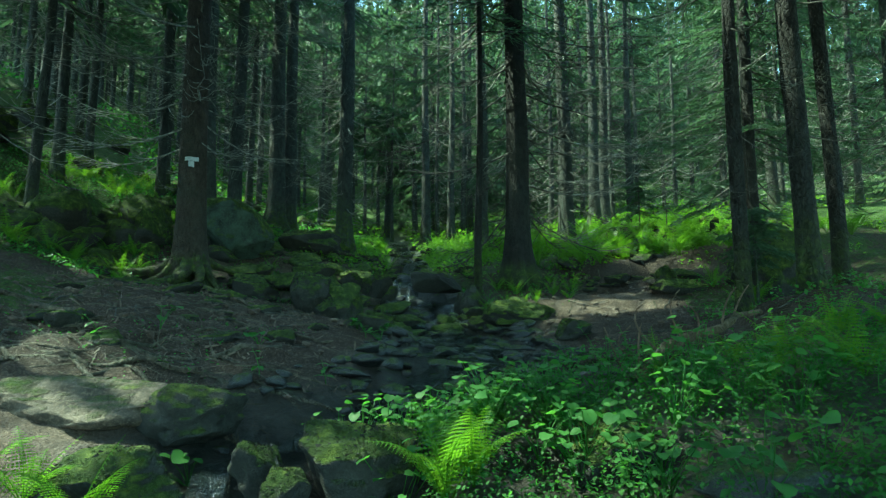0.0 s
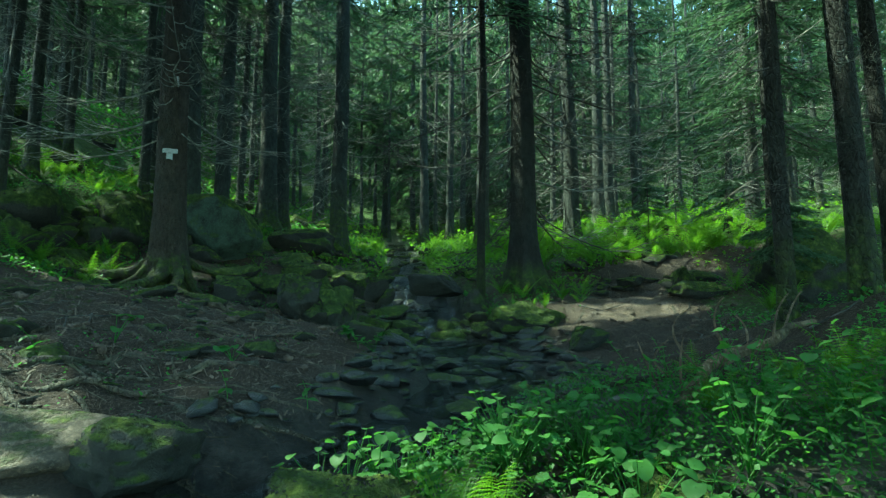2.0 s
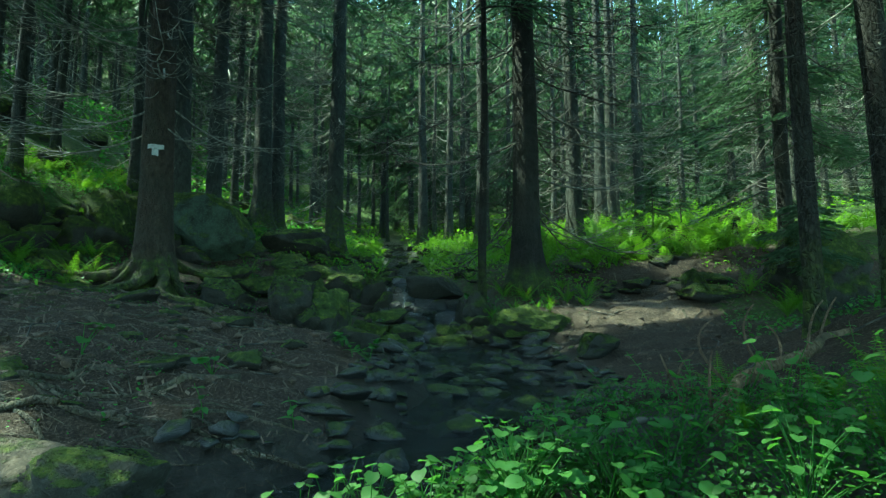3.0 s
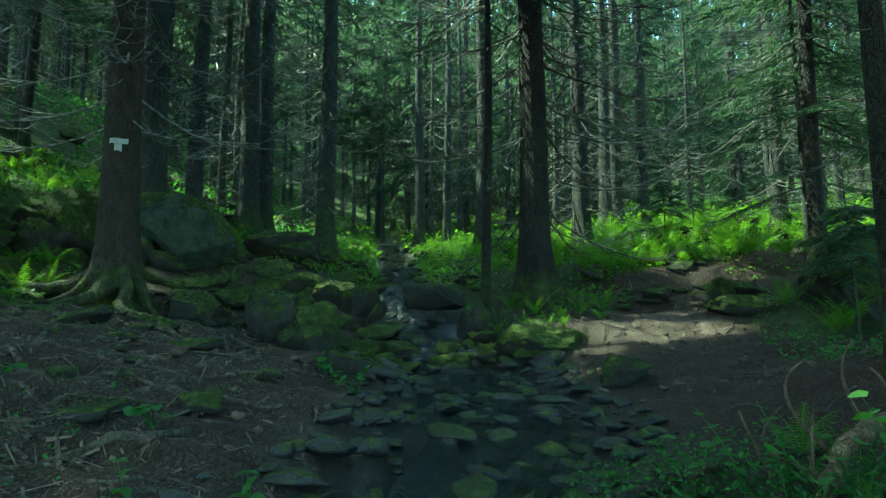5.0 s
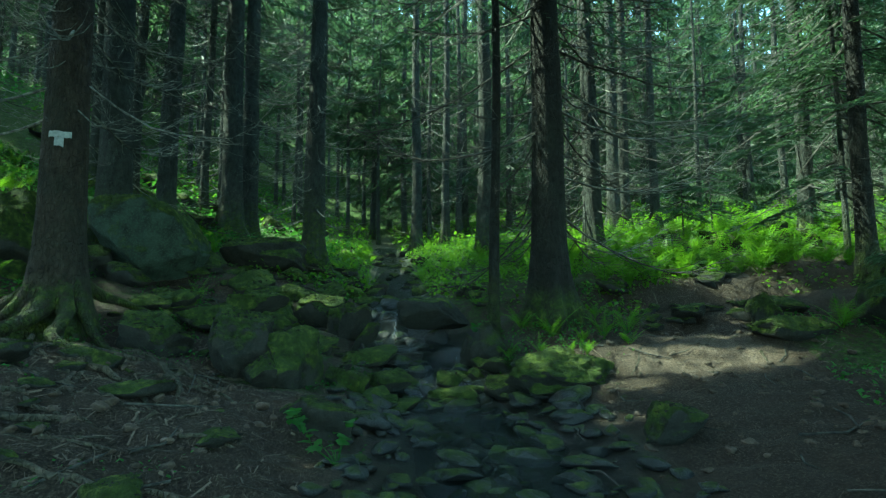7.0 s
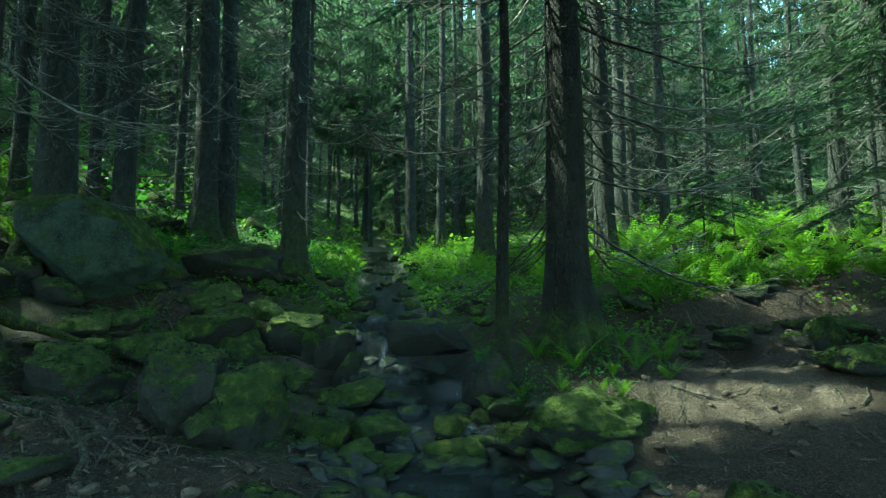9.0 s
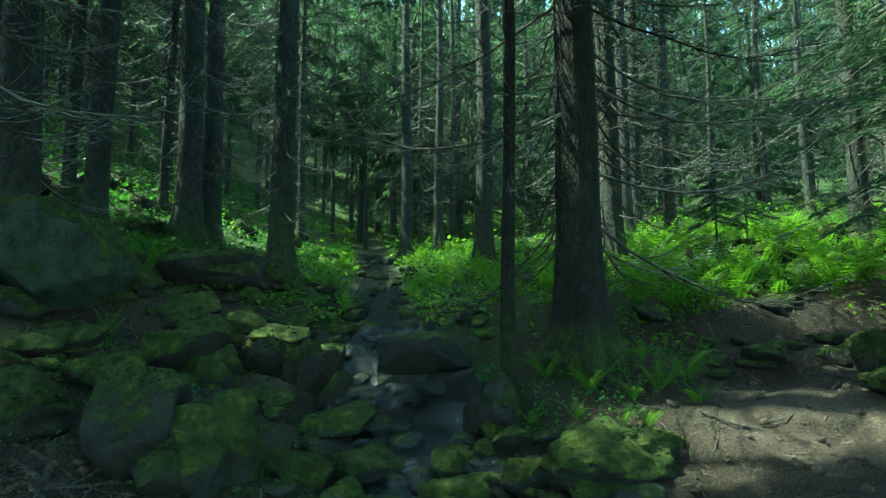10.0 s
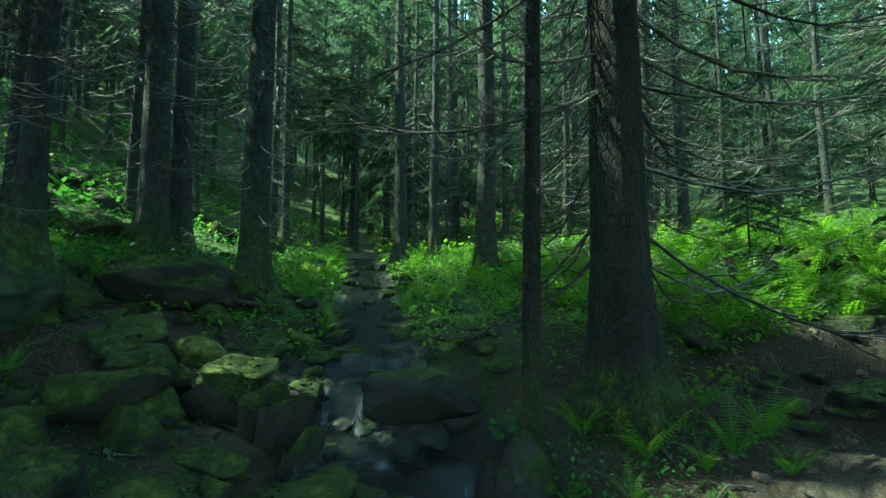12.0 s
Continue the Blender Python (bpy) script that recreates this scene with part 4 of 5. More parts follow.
strew("wet", 14, along(3.6, 4.6, 0.5), (0.1, 0.35), 0.5, "dark wet stone in the lower brook", 5, 0.3)
strew("mossy", 40, box(-3.9, -0.9, 8.9, 12.4), (0.16, 0.75), 0.55, "mossy stone on the rocky bank", 6, 0.48, "stones of the rocky bank")
strew("grey", 60, box(-3.6, -0.9, 8.2, 12.0), (0.08, 0.34), 0.6, "", 7, 0.45, joined="small grey stones of the rocky bank")
strew("mossy", 26, box(-7.5, -4.8, 8.2, 11.0), (0.4, 1.3), 0.75, "moss covered boulder on the slope", 8, 0.35, "boulders of the slope")
strew("wet", 330, along(4.2, 9.1, 1.25), (0.06, 0.26), 0.38, "", 13, 0.25, small=PEBBLES, joined="small dark wet slates in the brook bed")
strew("grey", 120, along(10.9, 21, 1.5), (0.12, 0.55), 0.5, "", 4, 0.4, joined="grey stones along the upper brook")
strew("mossy", 24, box(2.0, 9.5, 11.5, 17.5), (0.3, 0.9), 0.6, "", 9, 0.3, joined="mossy stones among the ferns of the glade")
strew("mossy", 70, box(-12, -2.5, 11, 22), (0.3, 1.1), 0.7, "", 12, 0.35, joined="moss covered stones under the trees")
strew("grey", 26, box(2.5, 4.6, 9.5, 11.4), (0.2, 0.65), 0.42, "flat grey stone in the path", 10, 0.3, "stones in the path")
strew("grey", 300, box(1.3, 4.4, 6.4, 11.2), (0.02, 0.11), 0.6, "", 14, 0.35, small=CLODS, joined="clods and small stones on the path")
strew("grey", 300, box(-4.8, -1.2, 4.0, 8.6), (0.02, 0.12), 0.6, "", 15, 0.35, small=CLODS, joined="clods and small stones on the trodden slope")
strew("grey", 36, box(-4.8, -1.4, 4.2, 8.0), (0.12, 0.6), 0.38, "half buried stone in the trodden slope", 11, 0.4, "stones in the slope")

# ---- the trail mark: a worn painted bar with a short stem below it ----
def painted_patch(parent, d, h, seed, flare, z0, z1, a0, a1, grow=0.012):
    zz, tt = np.linspace(z0, z1, 8), np.linspace(radians(a0), radians(a1), 16)
    Z, T = np.meshgrid(zz, tt, indexing="ij")
    R, bx, by = trunk_form(Z, T, d, h, seed, True, (0, 0), flare)
    Z = Z + 0.006 * fbm(T * 14, Z * 5, 0, 2, 9)
    R0, R = R - 0.02, R + grow
    V = np.concatenate([np.stack([bx + q * np.cos(T), by + q * np.sin(T), Z], -1).reshape(-1, 3) for q in (R, R0)])
    n, m = Z.shape
    i = np.arange(n - 1)[:, None] * m + np.arange(m - 1)
    top = np.stack([i, i + 1, i + m + 1, i + m], -1).reshape(-1, 4)
    ring = np.concatenate([np.arange(m), np.arange(1, n) * m + m - 1, (n - 1) * m + np.arange(m - 2, -1, -1), np.arange(n - 2, 0, -1) * m])
    nxt = np.roll(ring, -1)
    rim = np.stack([ring, ring + n * m, nxt + n * m, nxt], -1)
    part("trail_mark", mesh_of("trail_mark", V, np.concatenate([top, rim]), False, PAINT), parent, label="worn white paint mark")


painted_patch(marked_tree, 0.48, 19, 1, 1.15, 2.1, 2.165, -98, -42)
painted_patch(marked_tree, 0.48, 19, 1, 1.15, 2.0, 2.095, -82, -60)

# ---- roots ----
def root_path(x, y, heading, length, r0, seed, lift=0.4, curl=0.35):
    r = np.random.default_rng(seed)
    n = max(6, int(length / 0.12))
    pts, a = [], radians(heading)
    for i in range(n):
        s = i / (n - 1)
        rr = r0 * (1.05 - 0.8 * s)
        pts.append((x, y, h_at(x, y) + rr * (lift + 0.8 * math.sin(5.0 * s + seed)) - 0.01))
        a += curl * float(r.normal()) * 0.5
        x, y = x + length / n * math.cos(a), y + length / n * math.sin(a)
    s = np.linspace(0, 1, n)
    return np.array(pts), r0 * (1.05 - 0.8 * s) * (1 + 0.22 * fbm(s * 13, seed * 1.7, 0, 2, seed))


def root(path, parent=None, label="bare winding tree root on the ground"):
    v, f = tubes([path], 8)
    if parent is not None:
        v = v - np.array(parent.location)
    me = mesh_of("root", v, f, True, BARK_BROWN if parent is not None else ROOT)
    add_attr(me, "moss", np.full(len(v), 0.9 if parent is not None else 0.15))
    if parent is not None:
        return part("root", me, parent)
    return tagged(new("root", me), label=label, category="root", group="roots in the slope")


for i, (ang, ln, r0) in enumerate(((-155, 1.4, 0.1), (-72, 1.3, 0.095), (-40, 2.0, 0.075), (-112, 0.9, 0.07), (-15, 1.6, 0.065), (172, 1.3, 0.075), (60, 0.9, 0.08), (-92, 0.7, 0.05), (-55, 1.0, 0.045))):
    a = radians(ang)
    p, rad = root_path(-4.22 + 0.22 * math.cos(a), 8.75 + 0.22 * math.sin(a), ang, ln, r0, 300 + i, 0.55)
    p[:, 2] += 0.5 * np.exp(-np.arange(len(p)) * 0.12 / 0.3)
    root((p, rad), marked_tree)
r3 = np.random.default_rng(17)
for i in range(64):
    x, y = -4.6 + 3.2 * float(r3.random()), 3.9 + 4.2 * float(r3.random())
    root(root_path(x, y, float(r3.choice([-12, 8, 172, -25, 20])) + 25 * float(r3.normal()), 0.6 + 1.6 * float(r3.random()), 0.009 + 0.024 * float(r3.random()) ** 2, 4000 + i, 0.5, 0.4))
for i in range(48):
    x, y = -4.6 + 3.0 * float(r3.random()), 3.8 + 0.95 * float(r3.random())
    root(root_path(x, y, float(r3.choice([-6, 4, 176, 186])) + 14 * float(r3.normal()), 0.6 + 1.5 * float(r3.random()), 0.008 + 0.017 * float(r3.random()) ** 2, 520 + i, 0.8, 0.35))
for i in range(16):
    root(root_path(-4.2 + 1.6 * float(r3.random()), 7.3 + 1.2 * float(r3.random()), -35 + 35 * float(r3.normal()), 0.8 + 1.3 * float(r3.random()), 0.014 + 0.022 * float(r3.random()), 640 + i, 0.7, 0.4), label="pale bare root below the marked spruce")
for i in range(8):
    root(root_path(2.2 + 1.6 * float(r3.random()), 8.2 + 2.6 * float(r3.random()), float(r3.random()) * 360, 0.8, 0.015, 470 + i, 0.2, 0.5))

# ---- fallen wood ----
def stick(pts, r0, label, twigs=(), name="fallen_branch", sides=7, wood=None):
    pts = np.array(pts, float)
    t = np.linspace(0, 1, len(pts))
    u = np.linspace(0, 1, 5 * len(pts))
    fine = np.stack([np.interp(u, t, pts[:, c]) for c in range(3)], -1)
    fine = fine + 0.25 * r0 * np.stack([fbm(u * 9, c * 7.0, 0, 2, 31) for c in (1, 2, 3)], -1)
    v, f = tubes([(fine, r0 * (1.1 - 0.6 * u) * (1 + 0.2 * fbm(u * 8, 3.0, 0, 2, 5)))], sides)
    me = mesh_of(name, v, f, True, wood or (BARK_BROWN if r0 > 0.03 else TWIG))
    add_attr(me, "moss", np.full(len(v), 0.25))
    ob = tagged(new(name, me), label=label, category="branch")
    for tw in twigs:
        tw = np.array(tw, float)
        tt = np.linspace(0, 1, len(tw))
        q = np.linspace(0, 1, 9)
        if len(tw) == 3:
            cur = (1 - q)[:, None] ** 2 * tw[0] + 2 * (q * (1 - q))[:, None] * tw[1] + q[:, None] ** 2 * tw[2]
        else:
            cur = np.stack([np.interp(q, tt, tw[:, c]) for c in range(3)], -1)
        part("twig", mesh_of("twig", *tubes([(cur, 0.0105 * (1.1 - 0.6 * q))], 5), True, FALLEN), ob)
    return ob


g = lambda x, y, dz: (x, y, h_at(x, y) + dz)
stick([g(1.5, 4.22, 0.0), (1.72, 4.4, 0.6), (1.87, 4.5, 0.74), (2.07, 4.6, 0.81), (2.49, 4.75, 0.9), (2.67, 4.85, 1.0), g(3.0, 5.0, 0.2)], 0.052, "fallen forked branch with bare curling twigs",
      [((1.5, 4.42, 0.5), (1.41, 4.5, 0.78), (1.36, 4.5, 0.91)), ((1.81, 4.55, 0.72), (1.52, 4.6, 1.0), (1.79, 4.65, 1.13)), ((1.73, 4.45, 0.62), (1.3, 4.5, 0.72), (1.6, 4.55, 0.92)),
       ((2.07, 4.6, 0.8), (1.9, 4.65, 1.07), (2.1, 4.7, 1.23)), ((2.19, 4.6, 0.84), (2.27, 4.65, 1.0), (2.18, 4.7, 1.09)), ((2.49, 4.75, 0.9), (2.53, 4.8, 1.14), (2.69, 4.85, 1.26)),
       ((2.62, 4.82, 0.96), (2.72, 4.9, 1.15), (2.86, 4.95, 1.28)), ((1.6, 4.35, 0.54), (1.55, 4.3, 0.8), (1.62, 4.35, 0.95))], wood=FALLEN)
stick([g(0.35, 4.3, 0.06), g(0.8, 4.45, 0.1), g(1.3, 4.6, 0.12), g(1.9, 4.7, 0.1)], 0.035, "dark fallen branch lying across the brook")
stick([g(0.6, 4.0, 0.05), g(1.1, 4.2, 0.1), g(1.5, 4.25, 0.08)], 0.025, "thin fallen branch beside the brook")
stick([(-0.98, 3.12, 0.3), (-0.9, 3.0, 0.2), (-0.78, 2.88, 0.02)], 0.014, "broken bleached stick between stones")
stick([g(-3.0, 9.2, 0.12), g(-2.5, 9.3, 0.14), g(-2.2, 9.2, 0.1)], 0.05, "mossy fallen branch on the bank")
stick([g(-2.8, 12.2, 0.15), g(-2.2, 12.6, 0.2), g(-1.9, 12.5, 0.15)], 0.04, "pale fallen branch among stones")
for i in range(90):
    x, y = (-4.4 + 3.4 * float(r3.random()), 4.6 + 7 * float(r3.random())) if i % 3 else (0.6 + 3.2 * float(r3.random()), 5.2 + 6 * float(r3.random()))
    a, l = float(r3.random()) * 6.28, 0.2 + 0.5 * float(r3.random())
    stick([g(x, y, 0.015), g(x + l / 2 * math.cos(a), y + l / 2 * math.sin(a), 0.03), g(x + l * math.cos(a + 0.3), y + l * math.sin(a + 0.3), 0.02)], 0.006 + 0.006 * float(r3.random()), "thin dry twig on the ground", (), "twig", 5)

# ---- ferns ----
def frond_mesh(seed, pairs=19, arch=0.5, k=6):
    """One fern frond of unit length along x: a stalk with pinnae, each cut into pinnules."""
    r = np.random.default_rng(seed)
    def mid(s):
        return np.stack([0.4 * s + 0.28 * s ** 2, 0.04 * np.sin(2.5 * s + seed) * s, 0.95 * s - arch * s ** 2.4], -1)
    V, F = [], []
    q = np.linspace(0, 1, 9 if k > 3 else 5)
    tv, tf = tubes([(mid(q), 0.009 * (1.05 - 0.85 * q))], 4 if k > 3 else 3)
    n0 = len(tv)
    for i in range(pairs):
        s = 0.16 + 0.83 * i / (pairs - 1)
        p, p2 = mid(np.array([s, min(s + 0.02, 1.01)]))
        ax = (p2 - p) / (np.linalg.norm(p2 - p) + 1e-9)
        ln = 0.2 * min(1.0, (s - 0.08) * 3.2) * (1.03 - s) ** 0.72 * 1.25
        for sd in (-1, 1):
            out = np.array([ax[0] * 0.35, sd, ax[2] * 0.3 - 0.12 - 0.2 * r.random()])
            out /= np.linalg.norm(out)
            for j in range(k):
                t0, t1 = j / k, (j + 1) / k
                w = (0.019 if k > 3 else 0.029) * (1.05 - t0) ** 0.8 * (0.4 + 0.6 * min(1, ln / 0.15))
                a, b = p + out * ln * t0, p + out * ln * t1
                dz = np.array([0, 0, -0.10 * ln * t1 ** 2])
                m = a + out * ln / k * 0.62 + dz
                c = len(V)
                V += [a + dz * 0.8, m + ax * w, b + dz, m - ax * w]
                F.append([c, c + 1, c + 2, c + 3])
    V, F = np.array(V), np.array(F)
    return mesh_of("frond", np.concatenate([tv, V]), np.concatenate([tf, F + n0]), False, FERN)


FRONDS = [frond_mesh(500 + i, 19 + i, 0.12 + 0.12 * i, 5) for i in range(4)]


FAR_FRONDS = [frond_mesh(510 + i, 12 + i, 0.2 + 0.12 * i, 2) for i in range(4)]


def fern(x, y, size, n, seed, label="green fern with arching feathery fronds", group="ferns", z=None, steep=-18):
    r = np.random.default_rng(seed)
    t = thing("fern", x, y, (h_at(x, y) if z is None else z) - 0.02, label, "fern", group)
    a0 = float(r.random()) * 360
    for i in range(n):
        l = size * (0.75 + 0.4 * float(r.random()))
        part("frond", (FRONDS if y < 10.2 else FAR_FRONDS)[int(r.integers(4))], t, pose(0, 0, 0, float(r.normal()) * 8, steep + 26 * float(r.random()), a0 + 360 * i / n + 18 * float(r.normal())) @ Matrix.Scale(l, 4))
    return t


for i, (x, y, sz, n) in enumerate(((-1.8, 2.72, 0.52, 8), (-1.5, 2.62, 0.52, 7), (-2.1, 2.75, 0.45, 7), (-2.4, 2.8, 0.42, 6), (2.75, 4.35, 0.5, 9), (2.3, 3.9, 0.45, 8), (3.3, 4.5, 0.52, 9), (1.65, 4.1, 0.36, 6), (2.9, 3.7, 0.45, 8), (2.5, 4.6, 0.4, 7), (3.0, 4.0, 0.42, 8),
                                     (1.3, 9.35, 0.46, 8), (1.95, 9.45, 0.52, 8), (1.0, 9.7, 0.42, 7), (2.35, 9.7, 0.46, 8), (1.65, 9.25, 0.3, 7), (2.2, 9.25, 0.32, 7), (0.75, 9.2, 0.28, 6), (1.1, 9.1, 0.26, 6), (2.0, 9.9, 0.36, 7), (0.5, 10.9, 0.3, 6), (4.6, 9.0, 0.5, 8), (4.9, 8.3, 0.6, 8), (4.5, 8.0, 0.5, 8), (2.0, 5.0, 0.4, 6),
                                     (3.6, 4.2, 0.5, 9), (-3.3, 10.1, 0.4, 6), (-2.3, 10.3, 0.35, 6))):
    fern(x, y, sz, n, 700 + i)
fern(1.52, 8.66, 0.26, 7, 697, "small fern growing on the mossy boulder", z=1.14)
fern(1.36, 8.72, 0.22, 6, 696, "small fern growing on the mossy boulder", z=1.16)
fern(4.12, 9.35, 0.26, 6, 695, "small bright fern beside the standing stone")
fern(0.02, 2.72, 0.62, 12, 699, "bright yellow-green fern with a fan of upright fronds", steep=-30)
fern(0.16, 2.8, 0.5, 8, 698, "bright yellow-green fern with a fan of upright fronds", steep=-28)
r4 = np.random.default_rng(23)
for i in range(150):
    x, y = 1.6 + 7.5 * float(r4.random()), 11.0 + 6.5 * float(r4.random())
    if abs(x - float(trail_x(y))) < 0.6 and y < 11.4:
        continue
    fern(x, y, 0.5 + 0.45 * float(r4.random()), 7, 800 + i, "bright green fern in the sunny glade", "ferns in the glade")
for i in range(22):
    fern(3.4 + 3.2 * float(r4.random()), 11.15 + 1.3 * float(r4.random()), 0.4 + 0.3 * float(r4.random()), 7, 1300 + i, "bright green fern beside the upper path", "ferns in the glade")
for i in range(60):
    x, y = -2.6 + 4.2 * float(r4.random()), 12.2 + 8 * float(r4.random())
    if abs(x - float(stream_x(y))) < 0.5:
        continue
    fern(x, y, 0.35 + 0.25 * float(r4.random()), 6, 1000 + i, "green fern beside the upper brook", "ferns by the upper brook")
for i in range(85):
    x, y = -9.5 + 5.5 * float(r4.random()), 7.6 + 7 * float(r4.random())
    if math.hypot(x + 4.2, y - 8.7) < 0.9:
        continue
    fern(x, y, 0.3 + 0.3 * float(r4.random()), 6, 1100 + i, "small green fern on the stony slope", "ferns on the slope")

# ---- herbs ----
def leaf_mesh(kind, seed=0):
    """One leaf along x, folded a little along its midrib."""
    n = 6
    s = np.linspace(0, 1, n + 1)
    if kind == "round":
        w = 0.52 * np.sqrt(np.clip(1 - (2 * s - 0.9) ** 2 / 1.25, 0, 1)) * (1 + 0.08 * np.cos(s * 25))
    else:
        w = 0.33 * np.sin(np.pi * np.clip(s * 0.96 + 0.03, 0, 1) ** 0.75) * (1 + 0.07 * np.cos(s * 30))
    w[-1] = 0.0
    zc = -0.22 * s ** 2
    mid = np.stack([s, 0 * s, zc], -1)
    le = np.stack([s - 0.04, w, zc + 0.22 * w], -1)
    ri = np.stack([s - 0.04, -w, zc + 0.22 * w], -1)
    V = np.concatenate([mid, le, ri])
    i = np.arange(n)
    F = np.concatenate([np.stack([i, i + 1, i + n + 2, i + n + 1], -1), np.stack([i, i + 2 * n + 2, i + 2 * n + 3, i + 1], -1)])
    return mesh_of("leaf", V, F, True, HERB)


ROUND, LANCE = leaf_mesh("round"), leaf_mesh("lance")


def herb(x, y, height, kind, seed, label, group, leaf=0.1, n=8):
    """round: stalks that each carry one broad leaf; lance: an upright stem with pairs of leaves."""
    r = np.random.default_rng(seed)
    t = thing("herb", x, y, h_at(x, y) - 0.01, label, "plant", group)
    q = np.linspace(0, 1, 5)
    if kind == "round":
        for i in range(n):
            a, hh = float(r.random()) * 6.28, height * (0.5 + 0.6 * float(r.random()))
            rad = height * (0.2 + 0.5 * float(r.random()))
            pts = np.stack([rad * q ** 1.5 * math.cos(a), rad * q ** 1.5 * math.sin(a), hh * q], -1)
            part("stem", mesh_of("stem", *tubes([(pts, 0.004 * (1.1 - 0.5 * q))], 3), True, HERB), t)
            l = leaf * (0.6 + 0.7 * float(r.random()))
            part("leaf", ROUND, t, Matrix.Translation(pts[-1]) @ pose(0, 0, 0, 14 * float(r.normal()), 10 * float(r.normal()), math.degrees(a) + 30 * float(r.normal())) @ Matrix.Translation((-0.3 * l, 0, 0)) @ Matrix.Scale(l, 4))
    else:
        bx, by = (float(b) for b in r.normal(size=2) * 0.1)
        pts = np.stack([bx * q ** 2, by * q ** 2, height * q], -1)
        part("stem", mesh_of("stem", *tubes([(pts, 0.004 * (1.1 - 0.6 * q))], 4), True, HERB), t)
        for i in range(n):
            u = 0.25 + 0.75 * (i // 2 * 2 + 1) / n
            u = min(u, 1.0)
            a = 90 * (i // 2) + 180 * (i % 2) + 20 * float(r.normal())
            p = Vector((bx * u * u, by * u * u, height * u))
            l = leaf * (1.25 - 0.6 * u) * (0.8 + 0.4 * float(r.random()))
            part("leaf", LANCE, t, Matrix.Translation(p) @ pose(0, 0, 0, 8 * float(r.normal()), -8 + 14 * float(r.normal()), a) @ Matrix.Scale(l, 4))
    return t


r5 = np.random.default_rng(31)
for i in range(44):
    x, y = -0.72 + 1.6 * float(r5.random()), 2.95 + 0.75 * float(r5.random())
    if math.hypot(x - 0.05, y - 2.74) < 0.3 or math.hypot(x + 0.5, y - 3.08) < 0.28:
        continue
    herb(x, y, 0.2 + 0.2 * float(r5.random()), "round", 2000 + i, "broad leaved herb at the water's edge", "broad leaved herbs", 0.058, 12)
for i in range(70):
    x, y = 0.9 + 2.6 * float(r5.random()), 2.2 + 2.4 * float(r5.random())
    herb(x, y, 0.22 + 0.25 * float(r5.random()), "lance", 2100 + i, "upright green herb with paired pointed leaves", "upright herbs", 0.065, 12)
for i in range(38):
    x, y = 0.8 + 2.0 * float(r5.random()), 2.4 + 2.0 * float(r5.random())
    herb(x, y, 0.26 + 0.2 * float(r5.random()), "round", 2200 + i, "broad leaved herb among ferns", "broad leaved herbs", 0.07, 7)
for i, (x, y, n) in enumerate(((-1.0, 4.6, 4), (-1.55, 3.35, 5), (-1.45, 3.05, 5), (-0.95, 6.6, 8), (-1.1, 6.9, 7), (-0.8, 6.9, 7), (-1.5, 4.4, 4), (-2.6, 4.9, 3), (-1.75, 5.1, 4), (0.95, 5.1, 4), (1.25, 4.7, 5), (-0.75, 6.4, 6), (-2.9, 4.5, 3), (0.45, 9.9, 5))):
    herb(x, y, 0.16 + 0.08 * float(r5.random()), "round" if i % 3 else "lance", 2300 + i, "small bright green herb growing between stones", "small herbs", 0.085, n + 2)


def leaf_carpet(name, n, where, size, mat, label, seed, rise=0.12):
    """Low plants too many to count: small leaves at their own heights over the ground."""
    r = np.random.default_rng(seed)
    x, y, keep = where(r, n)
    x, y = x[keep], y[keep]
    n = len(x)
    z = land(x, y) + rise * r.random(n) ** 1.3
    l = (size[0] + (size[1] - size[0]) * r.random(n))[:, None]
    a, e = r.random(n) * 6.28, 0.5 * r.normal(size=n)
    d = np.stack([np.cos(a) * np.cos(e), np.sin(a) * np.cos(e), np.sin(e)], -1)
    w = np.stack([-np.sin(a), np.cos(a), 0.4 * r.normal(size=n)], -1) * 0.36
    P = np.stack([x, y, z], -1)
    V = np.stack([P, P + (d * 0.45 + w) * l, P + (d - [0, 0, 0.15]) * l, P + (d * 0.45 - w) * l], 1).reshape(-1, 3)
    me = mesh_of(name, V, np.arange(4 * n).reshape(-1, 4), False, mat)
    tagged(new(name, me), label=label, category="plants", kind="stuff")


def zone(x0, x1, y0, y1, freq=1.2, thresh=-0.2, avoid=0.55, seed=3):
    def pick(r, n):
        x, y = x0 + (x1 - x0) * r.random(n), y0 + (y1 - y0) * r.random(n)
        path = np.abs(x - trail_x(y)) < 0.8
        path &= (y > 5) & (y < 11.0)
        return x, y, (fbm(x * freq, y * freq, 0, 2, seed) > thresh) & (np.abs(x - stream_x(y)) > avoid) & ~path
    return pick


leaf_carpet("ground_cover", 34000, zone(-0.1, 3.6, 1.6, 4.9, 2.2, -0.4), (0.012, 0.036), HERB, "dense low green herbs covering the bank", 41, 0.24)
leaf_carpet("ground_cover", 20000, zone(0.8, 11, 10.2, 19, 1.1, 0.0), (0.03, 0.09), FERN, "low green undergrowth in the glade", 42, 0.25)
leaf_carpet("ground_cover", 14000, zone(-3.4, 2, 11.6, 24, 0.9, -0.25), (0.04, 0.1), FERN, "low green plants beside the upper brook", 43, 0.2)
leaf_carpet("ground_cover", 20000, zone(-10, -4.6, 6.8, 16, 0.9, -0.25), (0.025, 0.075), HERB, "low green plants on the stony slope", 44, 0.12)
leaf_carpet("ground_cover", 14000, zone(-14, 16, 19, 40, 0.5, -0.1), (0.08, 0.22), FERN, "low green undergrowth under the far trees", 45, 0.4)
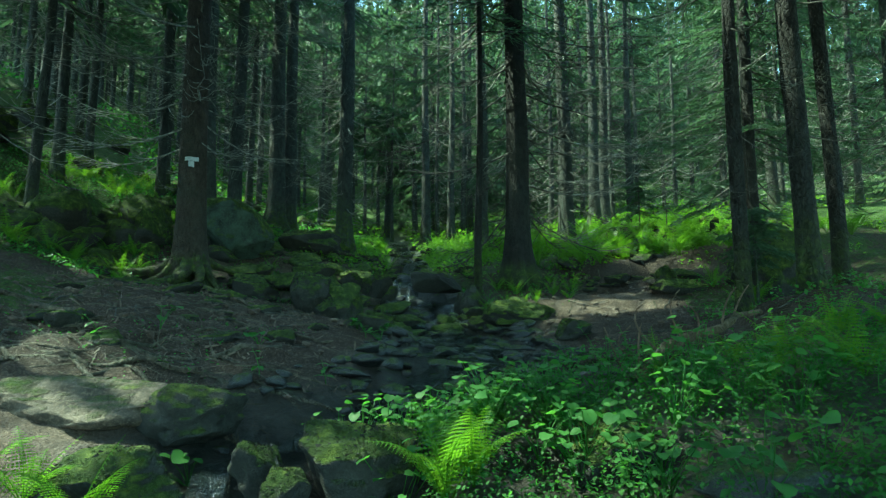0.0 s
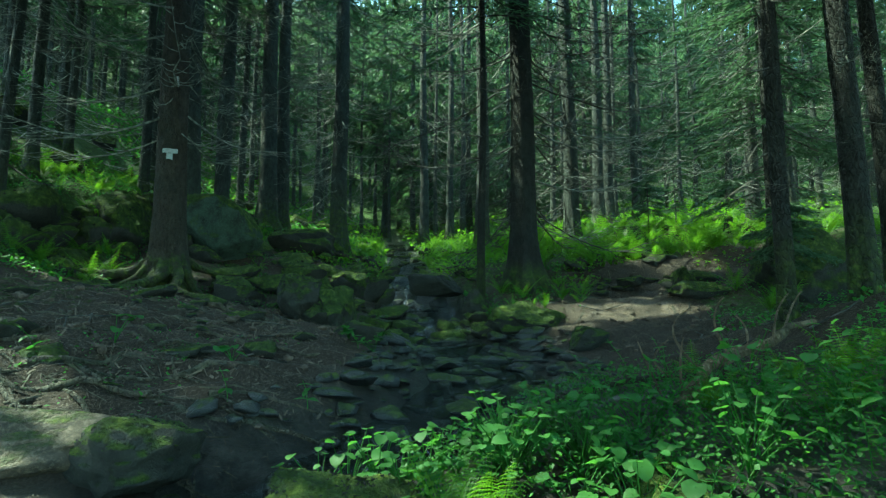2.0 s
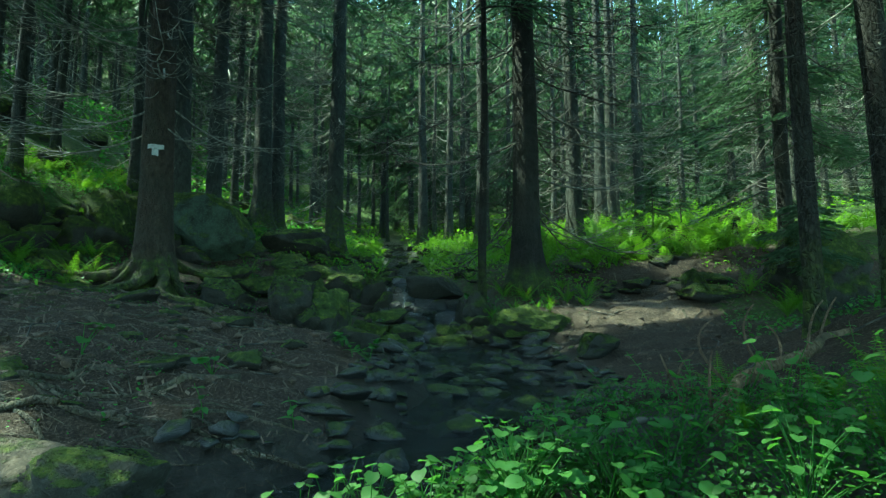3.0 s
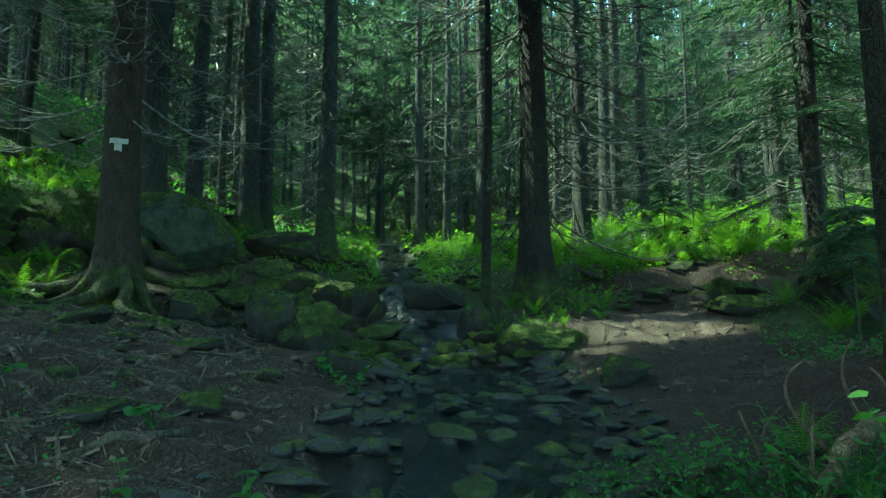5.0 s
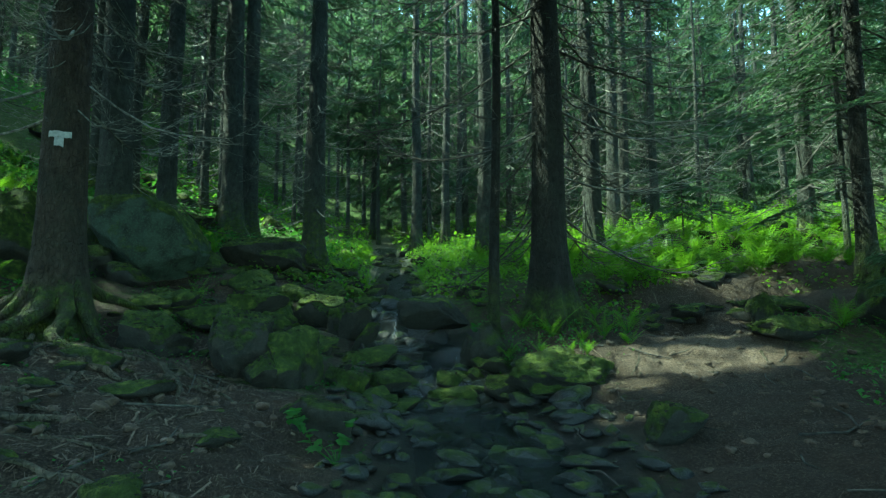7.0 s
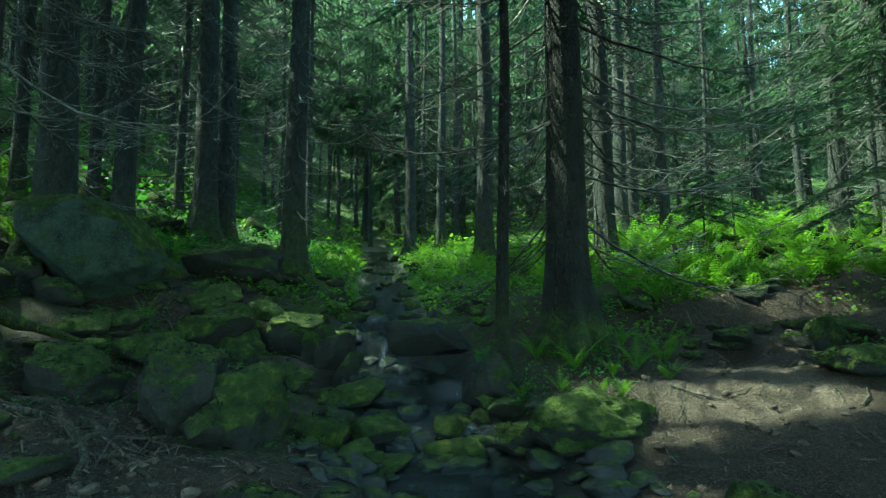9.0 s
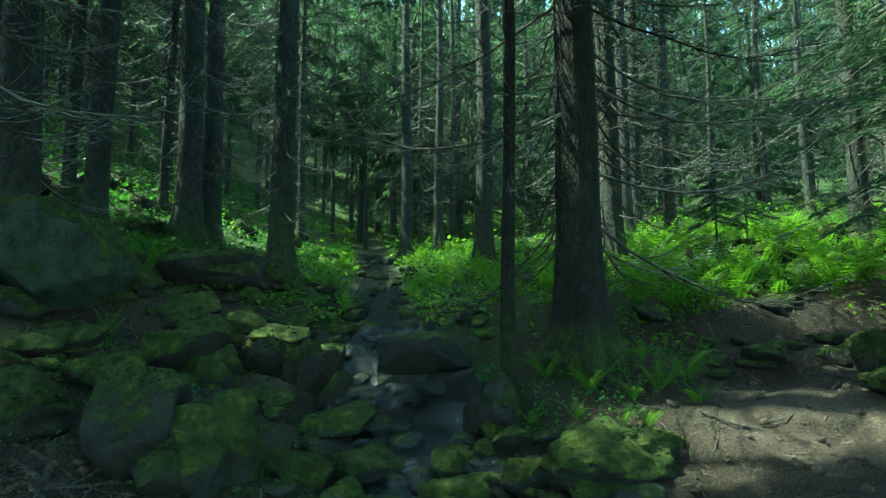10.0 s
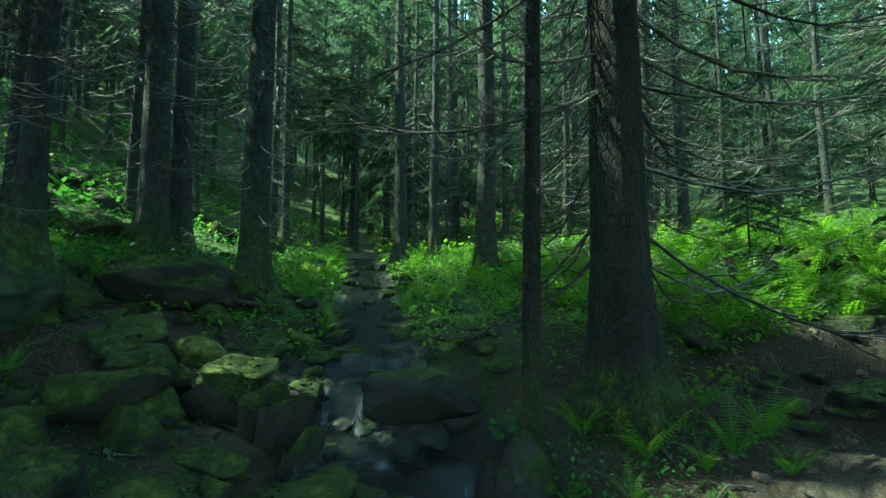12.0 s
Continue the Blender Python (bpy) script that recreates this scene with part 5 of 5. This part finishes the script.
leaf_carpet("ground_cover", 9000, zone(-26, -6, 15, 42, 0.5, -0.2), (0.1, 0.24), HERB, "dark low undergrowth on the wooded slope", 48, 0.5)
leaf_carpet("ground_cover", 3000, zone(-4.5, -0.6, 4, 8.5, 1.3, 0.35), (0.015, 0.04), HERB, "sparse tiny green plants on the slope", 46, 0.05)
leaf_carpet("ground_cover", 5000, zone(3.4, 7, 4, 9.6, 1.3, -0.2), (0.03, 0.07), HERB, "low green plants on the mound", 47, 0.15)


def litter(name, n, x0, x1, y0, y1, label, seed, size=1.0):
    """Fallen needles and bits of twig on the ground."""
    r = np.random.default_rng(seed)
    x, y = x0 + (x1 - x0) * r.random(n), y0 + (y1 - y0) * r.random(n)
    ok = np.abs(x - stream_x(y)) > 0.6
    x, y = x[ok], y[ok]
    n = len(x)
    a, l, w = r.random(n) * 6.28, size * (0.005 + 0.03 * r.random(n) ** 3), size * (0.0009 + 0.0018 * r.random(n))
    dx, dy = np.cos(a) * l, np.sin(a) * l
    nx, ny = -np.sin(a) * w, np.cos(a) * w
    c = lambda px, py, up: np.stack([px, py, land(px, py) + up], -1)
    V = np.stack([c(x - dx + nx, y - dy + ny, 0.004), c(x - dx - nx, y - dy - ny, 0.004), c(x + dx - nx, y + dy - ny, 0.01), c(x + dx + nx, y + dy + ny, 0.01)], 1).reshape(-1, 3)
    tagged(new(name, mesh_of(name, V, np.arange(4 * n).reshape(-1, 4), False, LITTER)), label=label, category="litter", kind="stuff")


LITTER = plain_material("dry_litter", (0.13, 0.1, 0.07), 0.8)
litter("needle_litter", 18000, -4.8, -0.5, 3.2, 8.4, "dry brown needles and twigs on the slope", 51, 0.75)
litter("needle_litter", 12000, 0.9, 5.0, 5.2, 11.5, "dry brown needles and twigs on the path", 52, 0.75)
litter("needle_litter", 12000, -3.4, -1.0, 1.6, 3.6, "dry pale needles beside the flat boulder", 53, 0.5)
litter("needle_litter", 5000, -4.2, -0.6, 8.4, 12.0, "dry needles and twigs between the stones of the bank", 54)
leaf_carpet("ground_cover", 3600, zone(0.45, 2.7, 8.9, 11.4, 2.2, 0.0), (0.015, 0.05), HERB, "low green plants round the foot of the big spruce", 49, 0.12)
leaf_carpet("ground_cover", 9000, zone(-4.0, -0.8, 8.3, 12.6, 2.4, 0.05, 0.7), (0.012, 0.05), HERB, "moss tufts and tiny plants between the stones of the bank", 55, 0.1)
litter("twig_litter", 1500, -4.8, -0.6, 4.2, 9.0, "broken dry twigs strewn over the slope", 56, 2.6)
litter("twig_litter", 500, 1.2, 4.4, 7.6, 11.2, "broken dry twigs strewn over the path", 57, 2.2)
leaf_carpet("ground_cover", 6000, zone(-9.0, -2.6, 13.0, 22.0, 0.9, -0.5), (0.05, 0.12), HERB, "low dark green plants under the trees of the slope", 58, 0.2)
